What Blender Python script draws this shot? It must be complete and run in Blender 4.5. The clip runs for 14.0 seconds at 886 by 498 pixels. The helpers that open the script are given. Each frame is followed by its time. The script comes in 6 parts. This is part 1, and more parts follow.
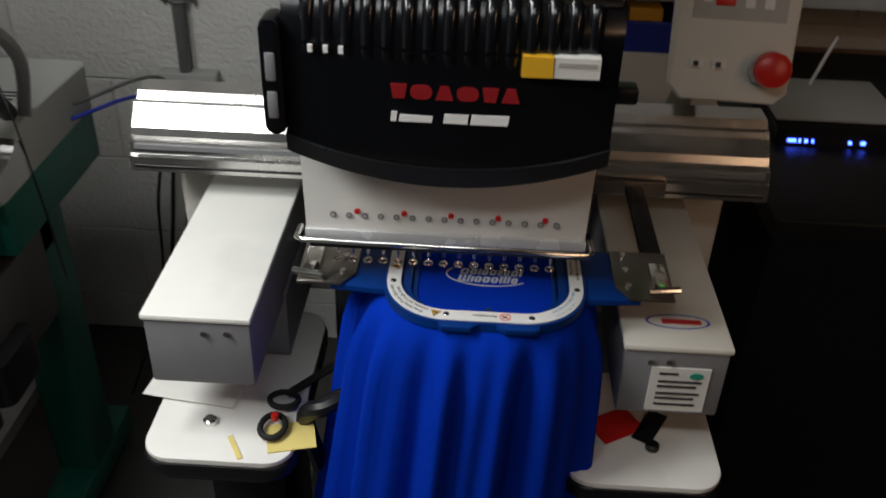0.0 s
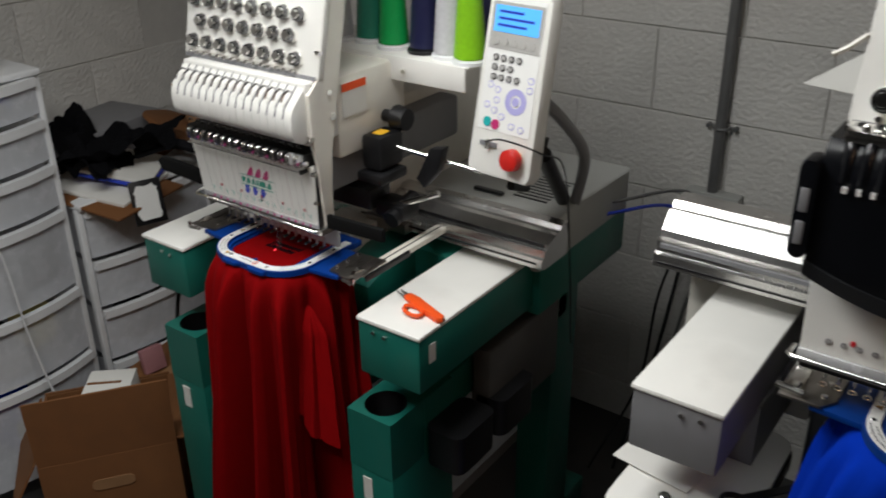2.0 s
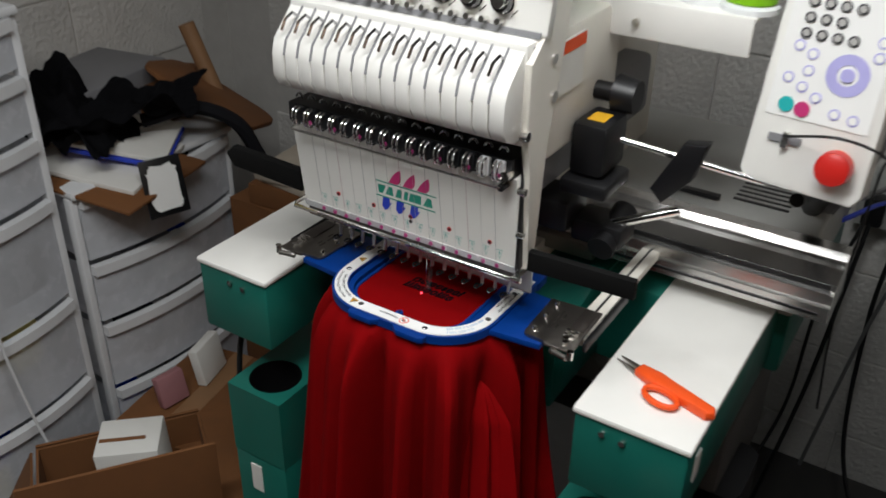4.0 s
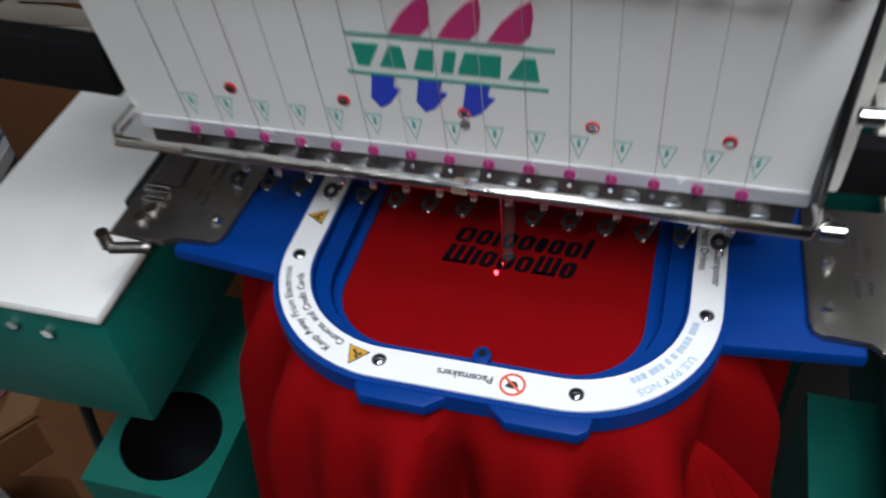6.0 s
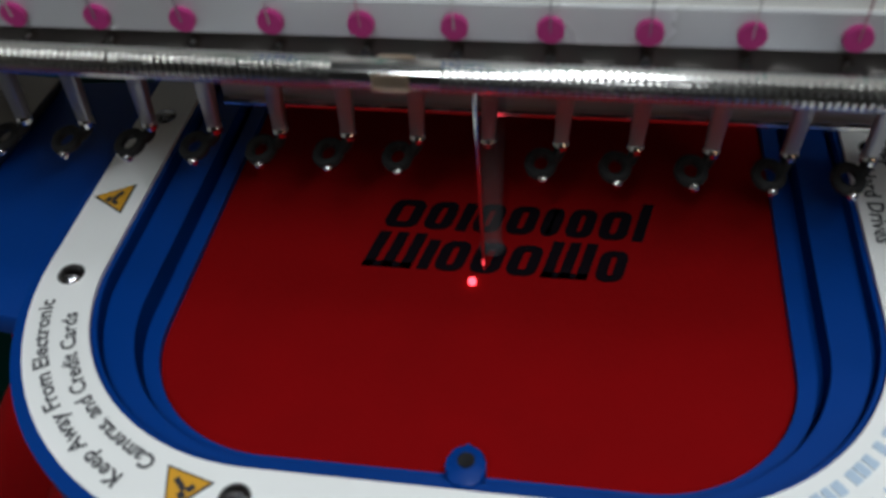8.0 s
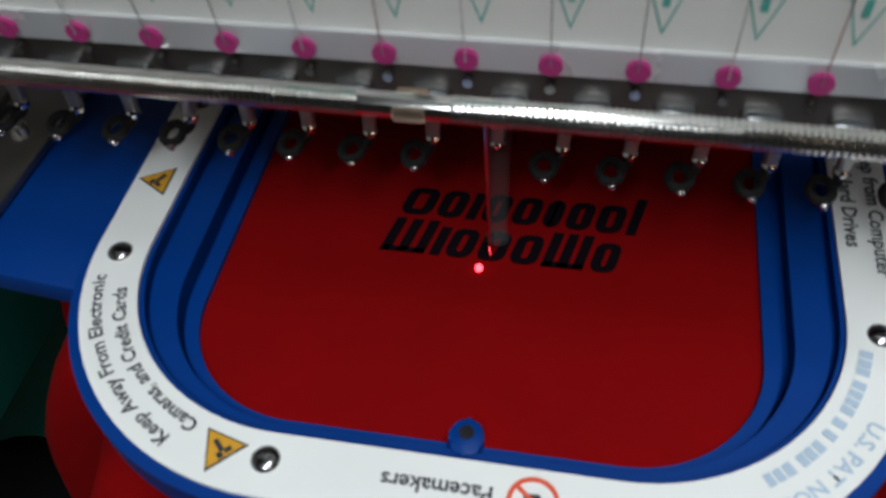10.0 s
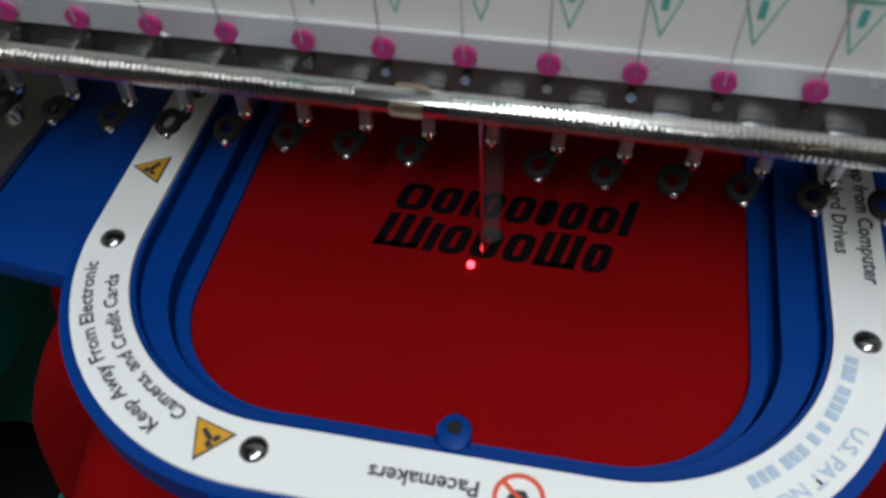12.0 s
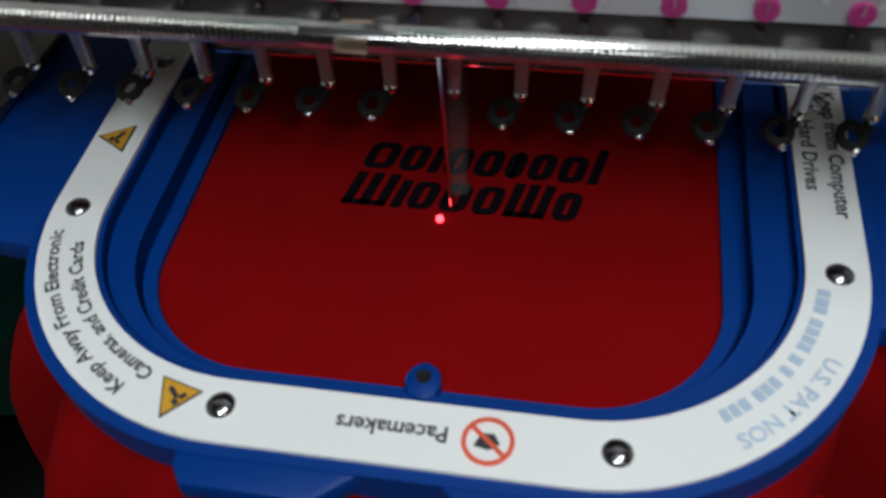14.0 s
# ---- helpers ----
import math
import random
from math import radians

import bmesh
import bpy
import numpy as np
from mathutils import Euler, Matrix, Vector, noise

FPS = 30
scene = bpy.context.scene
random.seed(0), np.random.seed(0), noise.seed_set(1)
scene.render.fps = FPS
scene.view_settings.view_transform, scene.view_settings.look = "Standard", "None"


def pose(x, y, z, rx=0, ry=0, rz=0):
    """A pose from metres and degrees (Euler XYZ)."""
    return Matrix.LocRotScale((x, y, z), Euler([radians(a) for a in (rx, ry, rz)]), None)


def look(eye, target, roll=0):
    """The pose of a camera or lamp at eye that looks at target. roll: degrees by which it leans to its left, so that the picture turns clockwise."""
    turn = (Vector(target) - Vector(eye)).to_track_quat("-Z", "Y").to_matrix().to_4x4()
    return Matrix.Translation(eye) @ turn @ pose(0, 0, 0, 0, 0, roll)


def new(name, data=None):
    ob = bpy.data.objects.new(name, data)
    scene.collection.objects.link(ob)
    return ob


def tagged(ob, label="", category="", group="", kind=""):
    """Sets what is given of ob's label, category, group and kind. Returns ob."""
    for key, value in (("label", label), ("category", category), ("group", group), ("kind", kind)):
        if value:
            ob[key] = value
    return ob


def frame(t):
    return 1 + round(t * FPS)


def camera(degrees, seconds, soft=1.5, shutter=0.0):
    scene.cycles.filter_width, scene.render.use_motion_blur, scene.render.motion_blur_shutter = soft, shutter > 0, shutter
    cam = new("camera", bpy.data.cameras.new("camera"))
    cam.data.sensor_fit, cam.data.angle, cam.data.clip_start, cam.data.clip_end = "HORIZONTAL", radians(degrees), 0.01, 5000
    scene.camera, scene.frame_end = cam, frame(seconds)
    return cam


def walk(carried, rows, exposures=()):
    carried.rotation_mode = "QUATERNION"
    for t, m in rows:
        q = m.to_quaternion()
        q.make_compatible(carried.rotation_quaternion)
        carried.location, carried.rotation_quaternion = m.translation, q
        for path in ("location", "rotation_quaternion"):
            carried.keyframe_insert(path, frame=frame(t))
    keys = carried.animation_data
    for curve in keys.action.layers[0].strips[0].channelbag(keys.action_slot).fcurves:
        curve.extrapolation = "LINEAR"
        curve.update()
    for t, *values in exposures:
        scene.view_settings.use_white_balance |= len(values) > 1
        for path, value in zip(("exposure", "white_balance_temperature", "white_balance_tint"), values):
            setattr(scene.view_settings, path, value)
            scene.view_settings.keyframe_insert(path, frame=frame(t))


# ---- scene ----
cam = camera(52.23, 14.0, soft=1.7, shutter=0.5)
cam.data.dof.use_dof, cam.data.dof.focus_distance, cam.data.dof.aperture_fstop = True, 0.95, 34
PATH = [
    (0, (1.0773, -0.8343, 1.6269), (1.0648, -0.4162, 1.3529), 2.09),
    (0.5, (1.1403, -0.8928, 1.6571), (1.0779, -0.4662, 1.4038), 2.33),
    (1, (1.1806, -0.9392, 1.6760), (1.0386, -0.5193, 1.4446), -0.29),
    (1.5, (1.1525, -0.9699, 1.6849), (0.9343, -0.5791, 1.4621), -1.06),
    (2, (1.0975, -0.9822, 1.6813), (0.8329, -0.6195, 1.4612), -0.63),
    (2.5, (1.0029, -0.9629, 1.6655), (0.7355, -0.6047, 1.4413), 0.87),
    (3, (0.8268, -0.9311, 1.6363), (0.5762, -0.5682, 1.4008), 2.09),
    (3.2, (0.7539, -0.9106, 1.6194), (0.5032, -0.5437, 1.3902), 1.44),
    (5.3, (0.1664, -0.3777, 1.4308), (0.0072, -0.0358, 1.1026), -1.38),
    (5.5, (0.1263, -0.3440, 1.4066), (-0.0167, -0.0050, 1.0680), -3.60),
    (6, (0.0711, -0.2722, 1.2976), (-0.0419, 0.0556, 0.9374), -5.71),
    (6.5, (0.0510, -0.2051, 1.1993), (-0.0518, 0.1317, 0.8444), -6.26),
    (7, (0.0210, -0.1636, 1.1340), (-0.0455, 0.1739, 0.7711), -3.49),
    (7.5, (0.0219, -0.1390, 1.1239), (-0.0421, 0.2014, 0.7633), -4.14),
    (7.7, (0.0221, -0.1322, 1.1282), (-0.0468, 0.2115, 0.7718), -4.61),
    (9.8, (0.0291, -0.1344, 1.1575), (-0.0483, 0.1730, 0.7708), -6.12),
    (10, (0.0271, -0.1381, 1.1618), (-0.0519, 0.1768, 0.7815), -4.87),
    (10.5, (0.0364, -0.1434, 1.1689), (-0.0537, 0.1757, 0.7946), -5.46),
    (11, (0.0190, -0.1424, 1.1704), (-0.0733, 0.1700, 0.7911), -5.27),
    (11.5, (0.0243, -0.1438, 1.1614), (-0.0706, 0.1890, 0.8005), -3.17),
    (12, (0.0265, -0.1391, 1.1625), (-0.0466, 0.1755, 0.7808), -2.56),
    (12.5, (0.0293, -0.1414, 1.1546), (-0.0425, 0.1780, 0.7767), -3.08),
    (13, (0.0298, -0.1379, 1.1481), (-0.0498, 0.1741, 0.7655), -5.27),
    (13.5, (0.0303, -0.1403, 1.1418), (-0.0447, 0.1849, 0.7695), -3.76),
    (14, (0.0369, -0.1447, 1.1527), (-0.0387, 0.1685, 0.7704), -5.29),
]
EXPOSURES = [(0.0, -0.18, 6300, 6), (1.0, -0.26, 6300, 6), (1.5, -0.46, 6320, 6), (2.2, -0.4, 6350, 7), (3.2, -0.4, 6350, 7), (5.3, -0.28, 5900, 8), (6.2, -0.3, 5750, 8), (7.0, -0.72, 5800, 5), (7.5, -0.85, 5850, 4), (10.0, -0.7, 5900, 3), (12.5, -0.7, 5900, 3), (14.0, -0.85, 5900, 3)]
walk(cam, [(t, look(e, g, r)) for t, e, g, r in PATH], EXPOSURES)

# ---- world and lights ----
world = bpy.data.worlds.new("world")
world.use_nodes = True
scene.world = world
world.node_tree.nodes["Background"].inputs[0].default_value = (0.55, 0.6, 0.7, 1)
world.node_tree.nodes["Background"].inputs[1].default_value = 0.002


def tube_light(name, m, length, width, power, colour):
    data = bpy.data.lights.new(name, "AREA")
    data.shape, data.size, data.size_y, data.energy, data.color = "RECTANGLE", length, width, power, colour
    ob = new(name, data)
    ob.matrix_world = m
    return ob


# ceiling fluorescents: one over the green machine, one before the machines, a warm one further back in the shop
tube_light("ceiling_tube", pose(0.15, -0.55, 2.15, 0, 0, 55), 1.2, 0.16, 28, (1.0, 0.975, 0.955))
tube_light("front_tube", pose(0.6, -1.2, 2.45, 0, 0, 0), 1.2, 0.16, 8.5, (1.0, 0.975, 0.955))
tube_light("shop_tube", pose(2.5, -2.0, 2.2, 35, 20, 0), 0.2, 1.2, 7, (1.0, 0.6, 0.36))


# ---- materials ----
def material(name, colour, rough=0.5, metal=0.0, vary=0.12, scale=30.0, bump=0.15, bump_scale=200.0, dirt=0.0, coat=0.0, dist=0.0006):
    m = bpy.data.materials.new(name)
    m.use_nodes = True
    nt = m.node_tree
    b = nt.nodes["Principled BSDF"]
    b.inputs["Roughness"].default_value, b.inputs["Metallic"].default_value = rough, metal
    b.inputs["Coat Weight"].default_value = coat
    tc = nt.nodes.new("ShaderNodeTexCoord")
    n1 = nt.nodes.new("ShaderNodeTexNoise")
    n1.inputs["Scale"].default_value, n1.inputs["Detail"].default_value = scale, 6
    n2 = nt.nodes.new("ShaderNodeTexNoise")
    n2.inputs["Scale"].default_value, n2.inputs["Detail"].default_value = scale / 9, 3
    for n in (n1, n2):
        nt.links.new(tc.outputs["Object"], n.inputs["Vector"])
    add = nt.nodes.new("ShaderNodeMath")
    add.operation = "ADD"
    nt.links.new(n1.outputs[0], add.inputs[0])
    nt.links.new(n2.outputs[0], add.inputs[1])
    ramp = nt.nodes.new("ShaderNodeMapRange")
    ramp.inputs["From Min"].default_value, ramp.inputs["From Max"].default_value = 0.6, 1.4
    ramp.inputs["To Min"].default_value, ramp.inputs["To Max"].default_value = 1 - vary, 1 + vary
    nt.links.new(add.outputs[0], ramp.inputs["Value"])
    mix = nt.nodes.new("ShaderNodeMix")
    mix.data_type, mix.blend_type = "RGBA", "MULTIPLY"
    mix.inputs["Factor"].default_value = 1
    mix.inputs["A"].default_value = (*colour, 1)
    nt.links.new(ramp.outputs[0], mix.inputs["B"])
    last = mix.outputs["Result"]
    if dirt:
        n3 = nt.nodes.new("ShaderNodeTexNoise")
        n3.inputs["Scale"].default_value, n3.inputs["Detail"].default_value = scale / 2, 8
        nt.links.new(tc.outputs["Object"], n3.inputs["Vector"])
        r3 = nt.nodes.new("ShaderNodeMapRange")
        r3.inputs["From Min"].default_value, r3.inputs["From Max"].default_value = 0.55, 0.75
        r3.inputs["To Max"].default_value = dirt
        nt.links.new(n3.outputs[0], r3.inputs["Value"])
        m3 = nt.nodes.new("ShaderNodeMix")
        m3.data_type = "RGBA"
        m3.inputs["B"].default_value = (0.09, 0.08, 0.065, 1)
        nt.links.new(r3.outputs[0], m3.inputs["Factor"])
        nt.links.new(last, m3.inputs["A"])
        last = m3.outputs["Result"]
    nt.links.new(last, b.inputs["Base Color"])
    r = nt.nodes.new("ShaderNodeMapRange")
    r.inputs["To Min"].default_value, r.inputs["To Max"].default_value = max(0, rough - 0.1), min(1, rough + 0.1)
    nt.links.new(n1.outputs[0], r.inputs["Value"])
    nt.links.new(r.outputs[0], b.inputs["Roughness"])
    if bump:
        n4 = nt.nodes.new("ShaderNodeTexNoise")
        n4.inputs["Scale"].default_value, n4.inputs["Detail"].default_value = bump_scale, 4
        nt.links.new(tc.outputs["Object"], n4.inputs["Vector"])
        bp = nt.nodes.new("ShaderNodeBump")
        bp.inputs["Strength"].default_value, bp.inputs["Distance"].default_value = bump, dist
        nt.links.new(n4.outputs[0], bp.inputs["Height"])
        nt.links.new(bp.outputs[0], b.inputs["Normal"])
    return m


def glowing(name, colour, strength):
    m = material(name, colour, 0.4)
    b = m.node_tree.nodes["Principled BSDF"]
    b.inputs["Emission Color"].default_value = (*colour, 1)
    b.inputs["Emission Strength"].default_value = strength
    return m


def clear(name, colour, rough, mixin):
    """Cloudy clear plastic: part see-through, part glossy white."""
    m = material(name, colour, rough, bump=0.1, bump_scale=60)
    nt = m.node_tree
    b, out = nt.nodes["Principled BSDF"], nt.nodes["Material Output"]
    tr = nt.nodes.new("ShaderNodeBsdfTransparent")
    tr.inputs[0].default_value = (0.9, 0.92, 0.95, 1)
    mx = nt.nodes.new("ShaderNodeMixShader")
    mx.inputs[0].default_value = mixin
    nt.links.new(tr.outputs[0], mx.inputs[1])
    nt.links.new(b.outputs[0], mx.inputs[2])
    nt.links.new(mx.outputs[0], out.inputs[0])
    return m


WHITE = material("white_enamel", (0.78, 0.77, 0.73), 0.38, vary=0.04, bump=0.1, bump_scale=400, dirt=0.05)
WORN = material("worn_white_top", (0.8, 0.79, 0.75), 0.5, vary=0.05, scale=14, dirt=0.18)
IVORY = material("ivory_plastic", (0.72, 0.69, 0.62), 0.45, vary=0.05, bump_scale=500)
GREEN = material("green_enamel", (0.009, 0.12, 0.092), 0.42, vary=0.12, bump=0.2, bump_scale=350, dirt=0.1)
GREY = material("grey_cover", (0.40, 0.405, 0.385), 0.5, vary=0.08, bump_scale=400)
DGREY = material("dark_grey_paint", (0.2, 0.2, 0.21), 0.5, vary=0.08)
ALU = material("brushed_aluminium", (0.66, 0.65, 0.63), 0.24, 0.95, vary=0.04, scale=20, bump=0.02, bump_scale=300)
CHROME = material("chrome", (0.82, 0.81, 0.78), 0.14, 1.0, vary=0.05, bump=0.05)
STEEL = material("steel_plate", (0.27, 0.25, 0.23), 0.4, 1.0, vary=0.1, scale=40)
BLACK = material("black_plastic", (0.006, 0.006, 0.007), 0.42, vary=0.2, bump_scale=400)
GLOSSBLACK = material("gloss_black_cover", (0.004, 0.0045, 0.006), 0.22, vary=0.15, bump=0.03)
SMOKE = material("smoke_grey_plastic", (0.012, 0.013, 0.015), 0.3, vary=0.1)
HOOPBLUE = material("blue_hoop_plastic", (0.0003, 0.033, 0.205), 0.5, vary=0.06, bump_scale=300)
HOOPBLUE.node_tree.nodes["Principled BSDF"].inputs["Specular IOR Level"].default_value = 0.25
RIVET = material("dark_rivet", (0.36, 0.36, 0.37), 0.2, 1.0, vary=0.05, bump=0.0)
ORANGEINK = material("orange_red_ink", (0.68, 0.10, 0.045), 0.6, bump=0)
AMBER = material("amber_print", (0.62, 0.32, 0.02), 0.5, vary=0.05, bump=0)
LABEL = material("white_label", (0.82, 0.82, 0.8), 0.4, vary=0.02, bump=0.02)
INK = material("black_ink", (0.03, 0.03, 0.035), 0.6, bump=0)
LABELINK = material("grey_label_ink", (0.045, 0.045, 0.05), 0.6, bump=0)
BLUEINK = material("pale_blue_ink", (0.44, 0.54, 0.66), 0.6, bump=0)
GREENINK = material("green_ink", (0.02, 0.28, 0.19), 0.6, bump=0)
TEALINK = material("pale_teal_ink", (0.10, 0.40, 0.34), 0.6, bump=0)
PLUM = material("plum_print", (0.42, 0.03, 0.19), 0.5, bump=0)
DULLPINK = material("dull_pink_thread", (0.35, 0.18, 0.2), 0.6, bump=0)
PINK = material("magenta_print", (0.5, 0.03, 0.16), 0.5, bump=0)
BLUEPRINT = material("blue_print", (0.02, 0.05, 0.5), 0.5, bump=0)
RED = material("red_plastic", (0.6, 0.02, 0.015), 0.35, vary=0.05)
DEEPRED = material("deep_red_print", (0.27, 0.008, 0.012), 0.5, bump=0)
REDPRINT = material("red_print", (0.55, 0.015, 0.02), 0.5, bump=0)
ORANGE = material("orange_plastic", (0.85, 0.09, 0.01), 0.4, vary=0.05)
YELLOW = material("yellow_print", (0.75, 0.42, 0.02), 0.5, vary=0.03, bump=0)
OLDPAPER = material("aged_paper", (0.46, 0.4, 0.32), 0.8, vary=0.12)
PAPER = material("paper", (0.72, 0.71, 0.67), 0.8, vary=0.05)
NOTE = material("yellow_note", (0.75, 0.62, 0.2), 0.8, vary=0.05)
CARD = material("cardboard", (0.17, 0.068, 0.02), 0.85, vary=0.15, scale=25, bump_scale=90)
WOOD = material("wood_board", (0.26, 0.14, 0.065), 0.6, vary=0.2, scale=18)
FROST = clear("frosted_drawer_plastic", (0.8, 0.82, 0.86), 0.26, 0.58)
LIP = material("milky_plastic", (0.7, 0.71, 0.72), 0.35, vary=0.05)
CLEAR = clear("clear_foot_plastic", (0.3, 0.3, 0.3), 0.15, 0.06)
LCD = glowing("lcd_blue", (0.08, 0.35, 0.75), 0.9)
LCDGREEN = glowing("lcd_green", (0.1, 0.75, 0.08), 0.8)
LED = glowing("blue_led", (0.05, 0.1, 1.0), 12.0)
LASER = glowing("laser_spot", (1.0, 0.05, 0.07), 9.0)
FLOOR = material("concrete_floor", (0.038, 0.037, 0.036), 0.5, vary=0.25, scale=6, bump_scale=60, dirt=0.5)
BLOCK = material("painted_block", (0.60, 0.585, 0.555), 0.7, vary=0.10, scale=14, bump=1.0, bump_scale=85, dirt=0.16, dist=0.006)
MORTAR = material("painted_mortar", (0.50, 0.485, 0.46), 0.7, vary=0.08, bump=0.6, bump_scale=120, dist=0.0015)
# unseen shop walls: dark colour stands for the unlit shop and cuts bounced light
UNLITWALL = material("darkened_unseen_wall", (0.08, 0.078, 0.075), 0.7, vary=0.1)
# ceiling is never in view; its colour is lowered to hold bounced light down
DARKCEIL = material("darkened_ceiling_board", (0.14, 0.14, 0.135), 0.8, vary=0.05)
PIPE = material("galvanised_conduit", (0.2, 0.2, 0.2), 0.5, 0.6, vary=0.15)
LILAC = material("lilac_keys", (0.42, 0.4, 0.72), 0.5, bump=0)
KEYGREY = material("grey_keypad", (0.42, 0.41, 0.39), 0.5)
TEAL = material("teal_key", (0.02, 0.4, 0.4), 0.5, bump=0)


def cloth(name, colour):
    m = material(name, colour, 0.85, vary=0.1, scale=60, bump=0.35, bump_scale=900)
    b = m.node_tree.nodes["Principled BSDF"]
    b.inputs["Sheen Weight"].default_value = 0.0
    b.inputs["Specular IOR Level"].default_value = 0.05
    return m


REDCLOTH = cloth("red_jersey", (0.19, 0.001, 0.002))
BLUECLOTH = cloth("royal_blue_jersey", (0.002, 0.03, 0.40))
DARKCLOTH = cloth("black_fabric", (0.012, 0.012, 0.014))


# ---- mesh helpers ----
def box(bm, x0, x1, y0, y1, z0, z1, bevel=0.0, m=None, seg=2):
    r = bmesh.ops.create_cube(bm, size=1)
    vs = r["verts"]
    for v in vs:
        v.co = Vector((x0 + (v.co.x + 0.5) * (x1 - x0), y0 + (v.co.y + 0.5) * (y1 - y0), z0 + (v.co.z + 0.5) * (z1 - z0)))
    if bevel:
        es = list({e for v in vs for e in v.link_edges})
        vs = list({v for f in bmesh.ops.bevel(bm, geom=es, offset=bevel, segments=seg, affect="EDGES", profile=0.5)["faces"] for v in f.verts} | {v for v in vs if v.is_valid})
    if m is not None:
        bmesh.ops.transform(bm, matrix=m, verts=[v for v in vs if v.is_valid])
    return bm


def rod(bm, a, b, r, r2=None, seg=16):
    a, b = Vector(a), Vector(b)
    q = (b - a).to_track_quat("Z", "Y").to_matrix().to_4x4()
    bmesh.ops.create_cone(bm, cap_ends=True, segments=seg, radius1=r, radius2=r if r2 is None else r2, depth=(b - a).length, matrix=Matrix.Translation((a + b) / 2) @ q)
    return bm


def tube(bm, pts, r, seg=8):
    """A bent tube through the points."""
    pts = [Vector(p) for p in pts]
    rings = []
    for i, p in enumerate(pts):
        d = (pts[min(i + 1, len(pts) - 1)] - pts[max(i - 1, 0)]).normalized()
        s = d.cross(Vector((0, 0, 1)))
        s = s.normalized() if s.length > 1e-4 else Vector((1, 0, 0))
        u = s.cross(d).normalized()
        rings.append([bm.verts.new(p + r * (math.cos(a) * s + math.sin(a) * u)) for a in (2 * math.pi * k / seg for k in range(seg))])
    for a, b in zip(rings, rings[1:]):
        for k in range(seg):
            bm.faces.new((a[k], a[(k + 1) % seg], b[(k + 1) % seg], b[k]))
    bm.faces.new(rings[0][::-1])
    bm.faces.new(rings[-1])
    return bm


def curve_points(ctrl, n=24):
    """Smooth points through the given ones."""
    c = [Vector(p) for p in ctrl]
    c = [2 * c[0] - c[1]] + c + [2 * c[-1] - c[-2]]
    out = []
    for i in range(1, len(c) - 2):
        for k in range(n):
            t = k / n
            p0, p1, p2, p3 = c[i - 1 : i + 3]
            out.append(0.5 * (2 * p1 + (p2 - p0) * t + (2 * p0 - 5 * p1 + 4 * p2 - p3) * t * t + (3 * p1 - p0 - 3 * p2 + p3) * t**3))
    return out + [c[-2]]


def prism(bm, outline, lo, hi, plane="xy", bevel=0.0):
    """An outline drawn in one plane, pulled from lo to hi along the third axis."""
    put = {"xy": lambda a, b, c: (a, b, c), "xz": lambda a, b, c: (a, c, b), "yz": lambda a, b, c: (c, a, b)}[plane]
    bot = [bm.verts.new(put(a, b, lo)) for a, b in outline]
    top = [bm.verts.new(put(a, b, hi)) for a, b in outline]
    n = len(outline)
    fs = [bm.faces.new(bot[::-1]), bm.faces.new(top)] + [bm.faces.new((bot[i], bot[(i + 1) % n], top[(i + 1) % n], top[i])) for i in range(n)]
    if bevel:
        es = list({e for f in fs[:2] for e in f.edges})
        bmesh.ops.bevel(bm, geom=es, offset=bevel, segments=2, affect="EDGES", profile=0.5)
    bmesh.ops.recalc_face_normals(bm, faces=bm.faces)
    return bm


def rounded(x0, x1, y0, y1, r, n=6):
    pts = []
    for cx, cy, a0 in ((x1 - r, y1 - r, 0), (x0 + r, y1 - r, 90), (x0 + r, y0 + r, 180), (x1 - r, y0 + r, 270)):
        pts += [(cx + r * math.cos(radians(a0 + 90 * k / n)), cy + r * math.sin(radians(a0 + 90 * k / n))) for k in range(n + 1)]
    return pts


ORIGIN = {}


def thing(name, at, label, category, group=""):
    ob = tagged(new(name), label, category, group)
    ob.empty_display_size = 0.05
    ob.location = at
    ORIGIN[ob.name] = Vector(at)
    return ob


def part(name, bm, mat, parent=None, label="", smooth=True):
    """Links a bmesh, drawn in world metres, as one mesh object under a thing or a part."""
    bmesh.ops.recalc_face_normals(bm, faces=bm.faces)
    lo = Vector([min(v.co[i] for v in bm.verts) for i in range(3)])
    hi = Vector([max(v.co[i] for v in bm.verts) for i in range(3)])
    at = Vector(((lo.x + hi.x) / 2, (lo.y + hi.y) / 2, lo.z))
    bmesh.ops.translate(bm, vec=-at, verts=bm.verts)
    me = bpy.data.meshes.new(name)
    bm.to_mesh(me)
    bm.free()
    me.materials.append(mat)
    if smooth:
        me.polygons.foreach_set("use_smooth", [True] * len(me.polygons))
        me.set_sharp_from_angle(angle=radians(35))
    ob = new(name, me)
    ORIGIN[ob.name] = at
    if parent is not None:
        ob.parent = parent
        ob.location = at - ORIGIN[parent.name]
    else:
        ob.location = at
    return tagged(ob, label)


def B():
    return bmesh.new()


def bx(*a, **k):
    return box(bmesh.new(), *a, **k)


def rd(*a, **k):
    return rod(bmesh.new(), *a, **k)


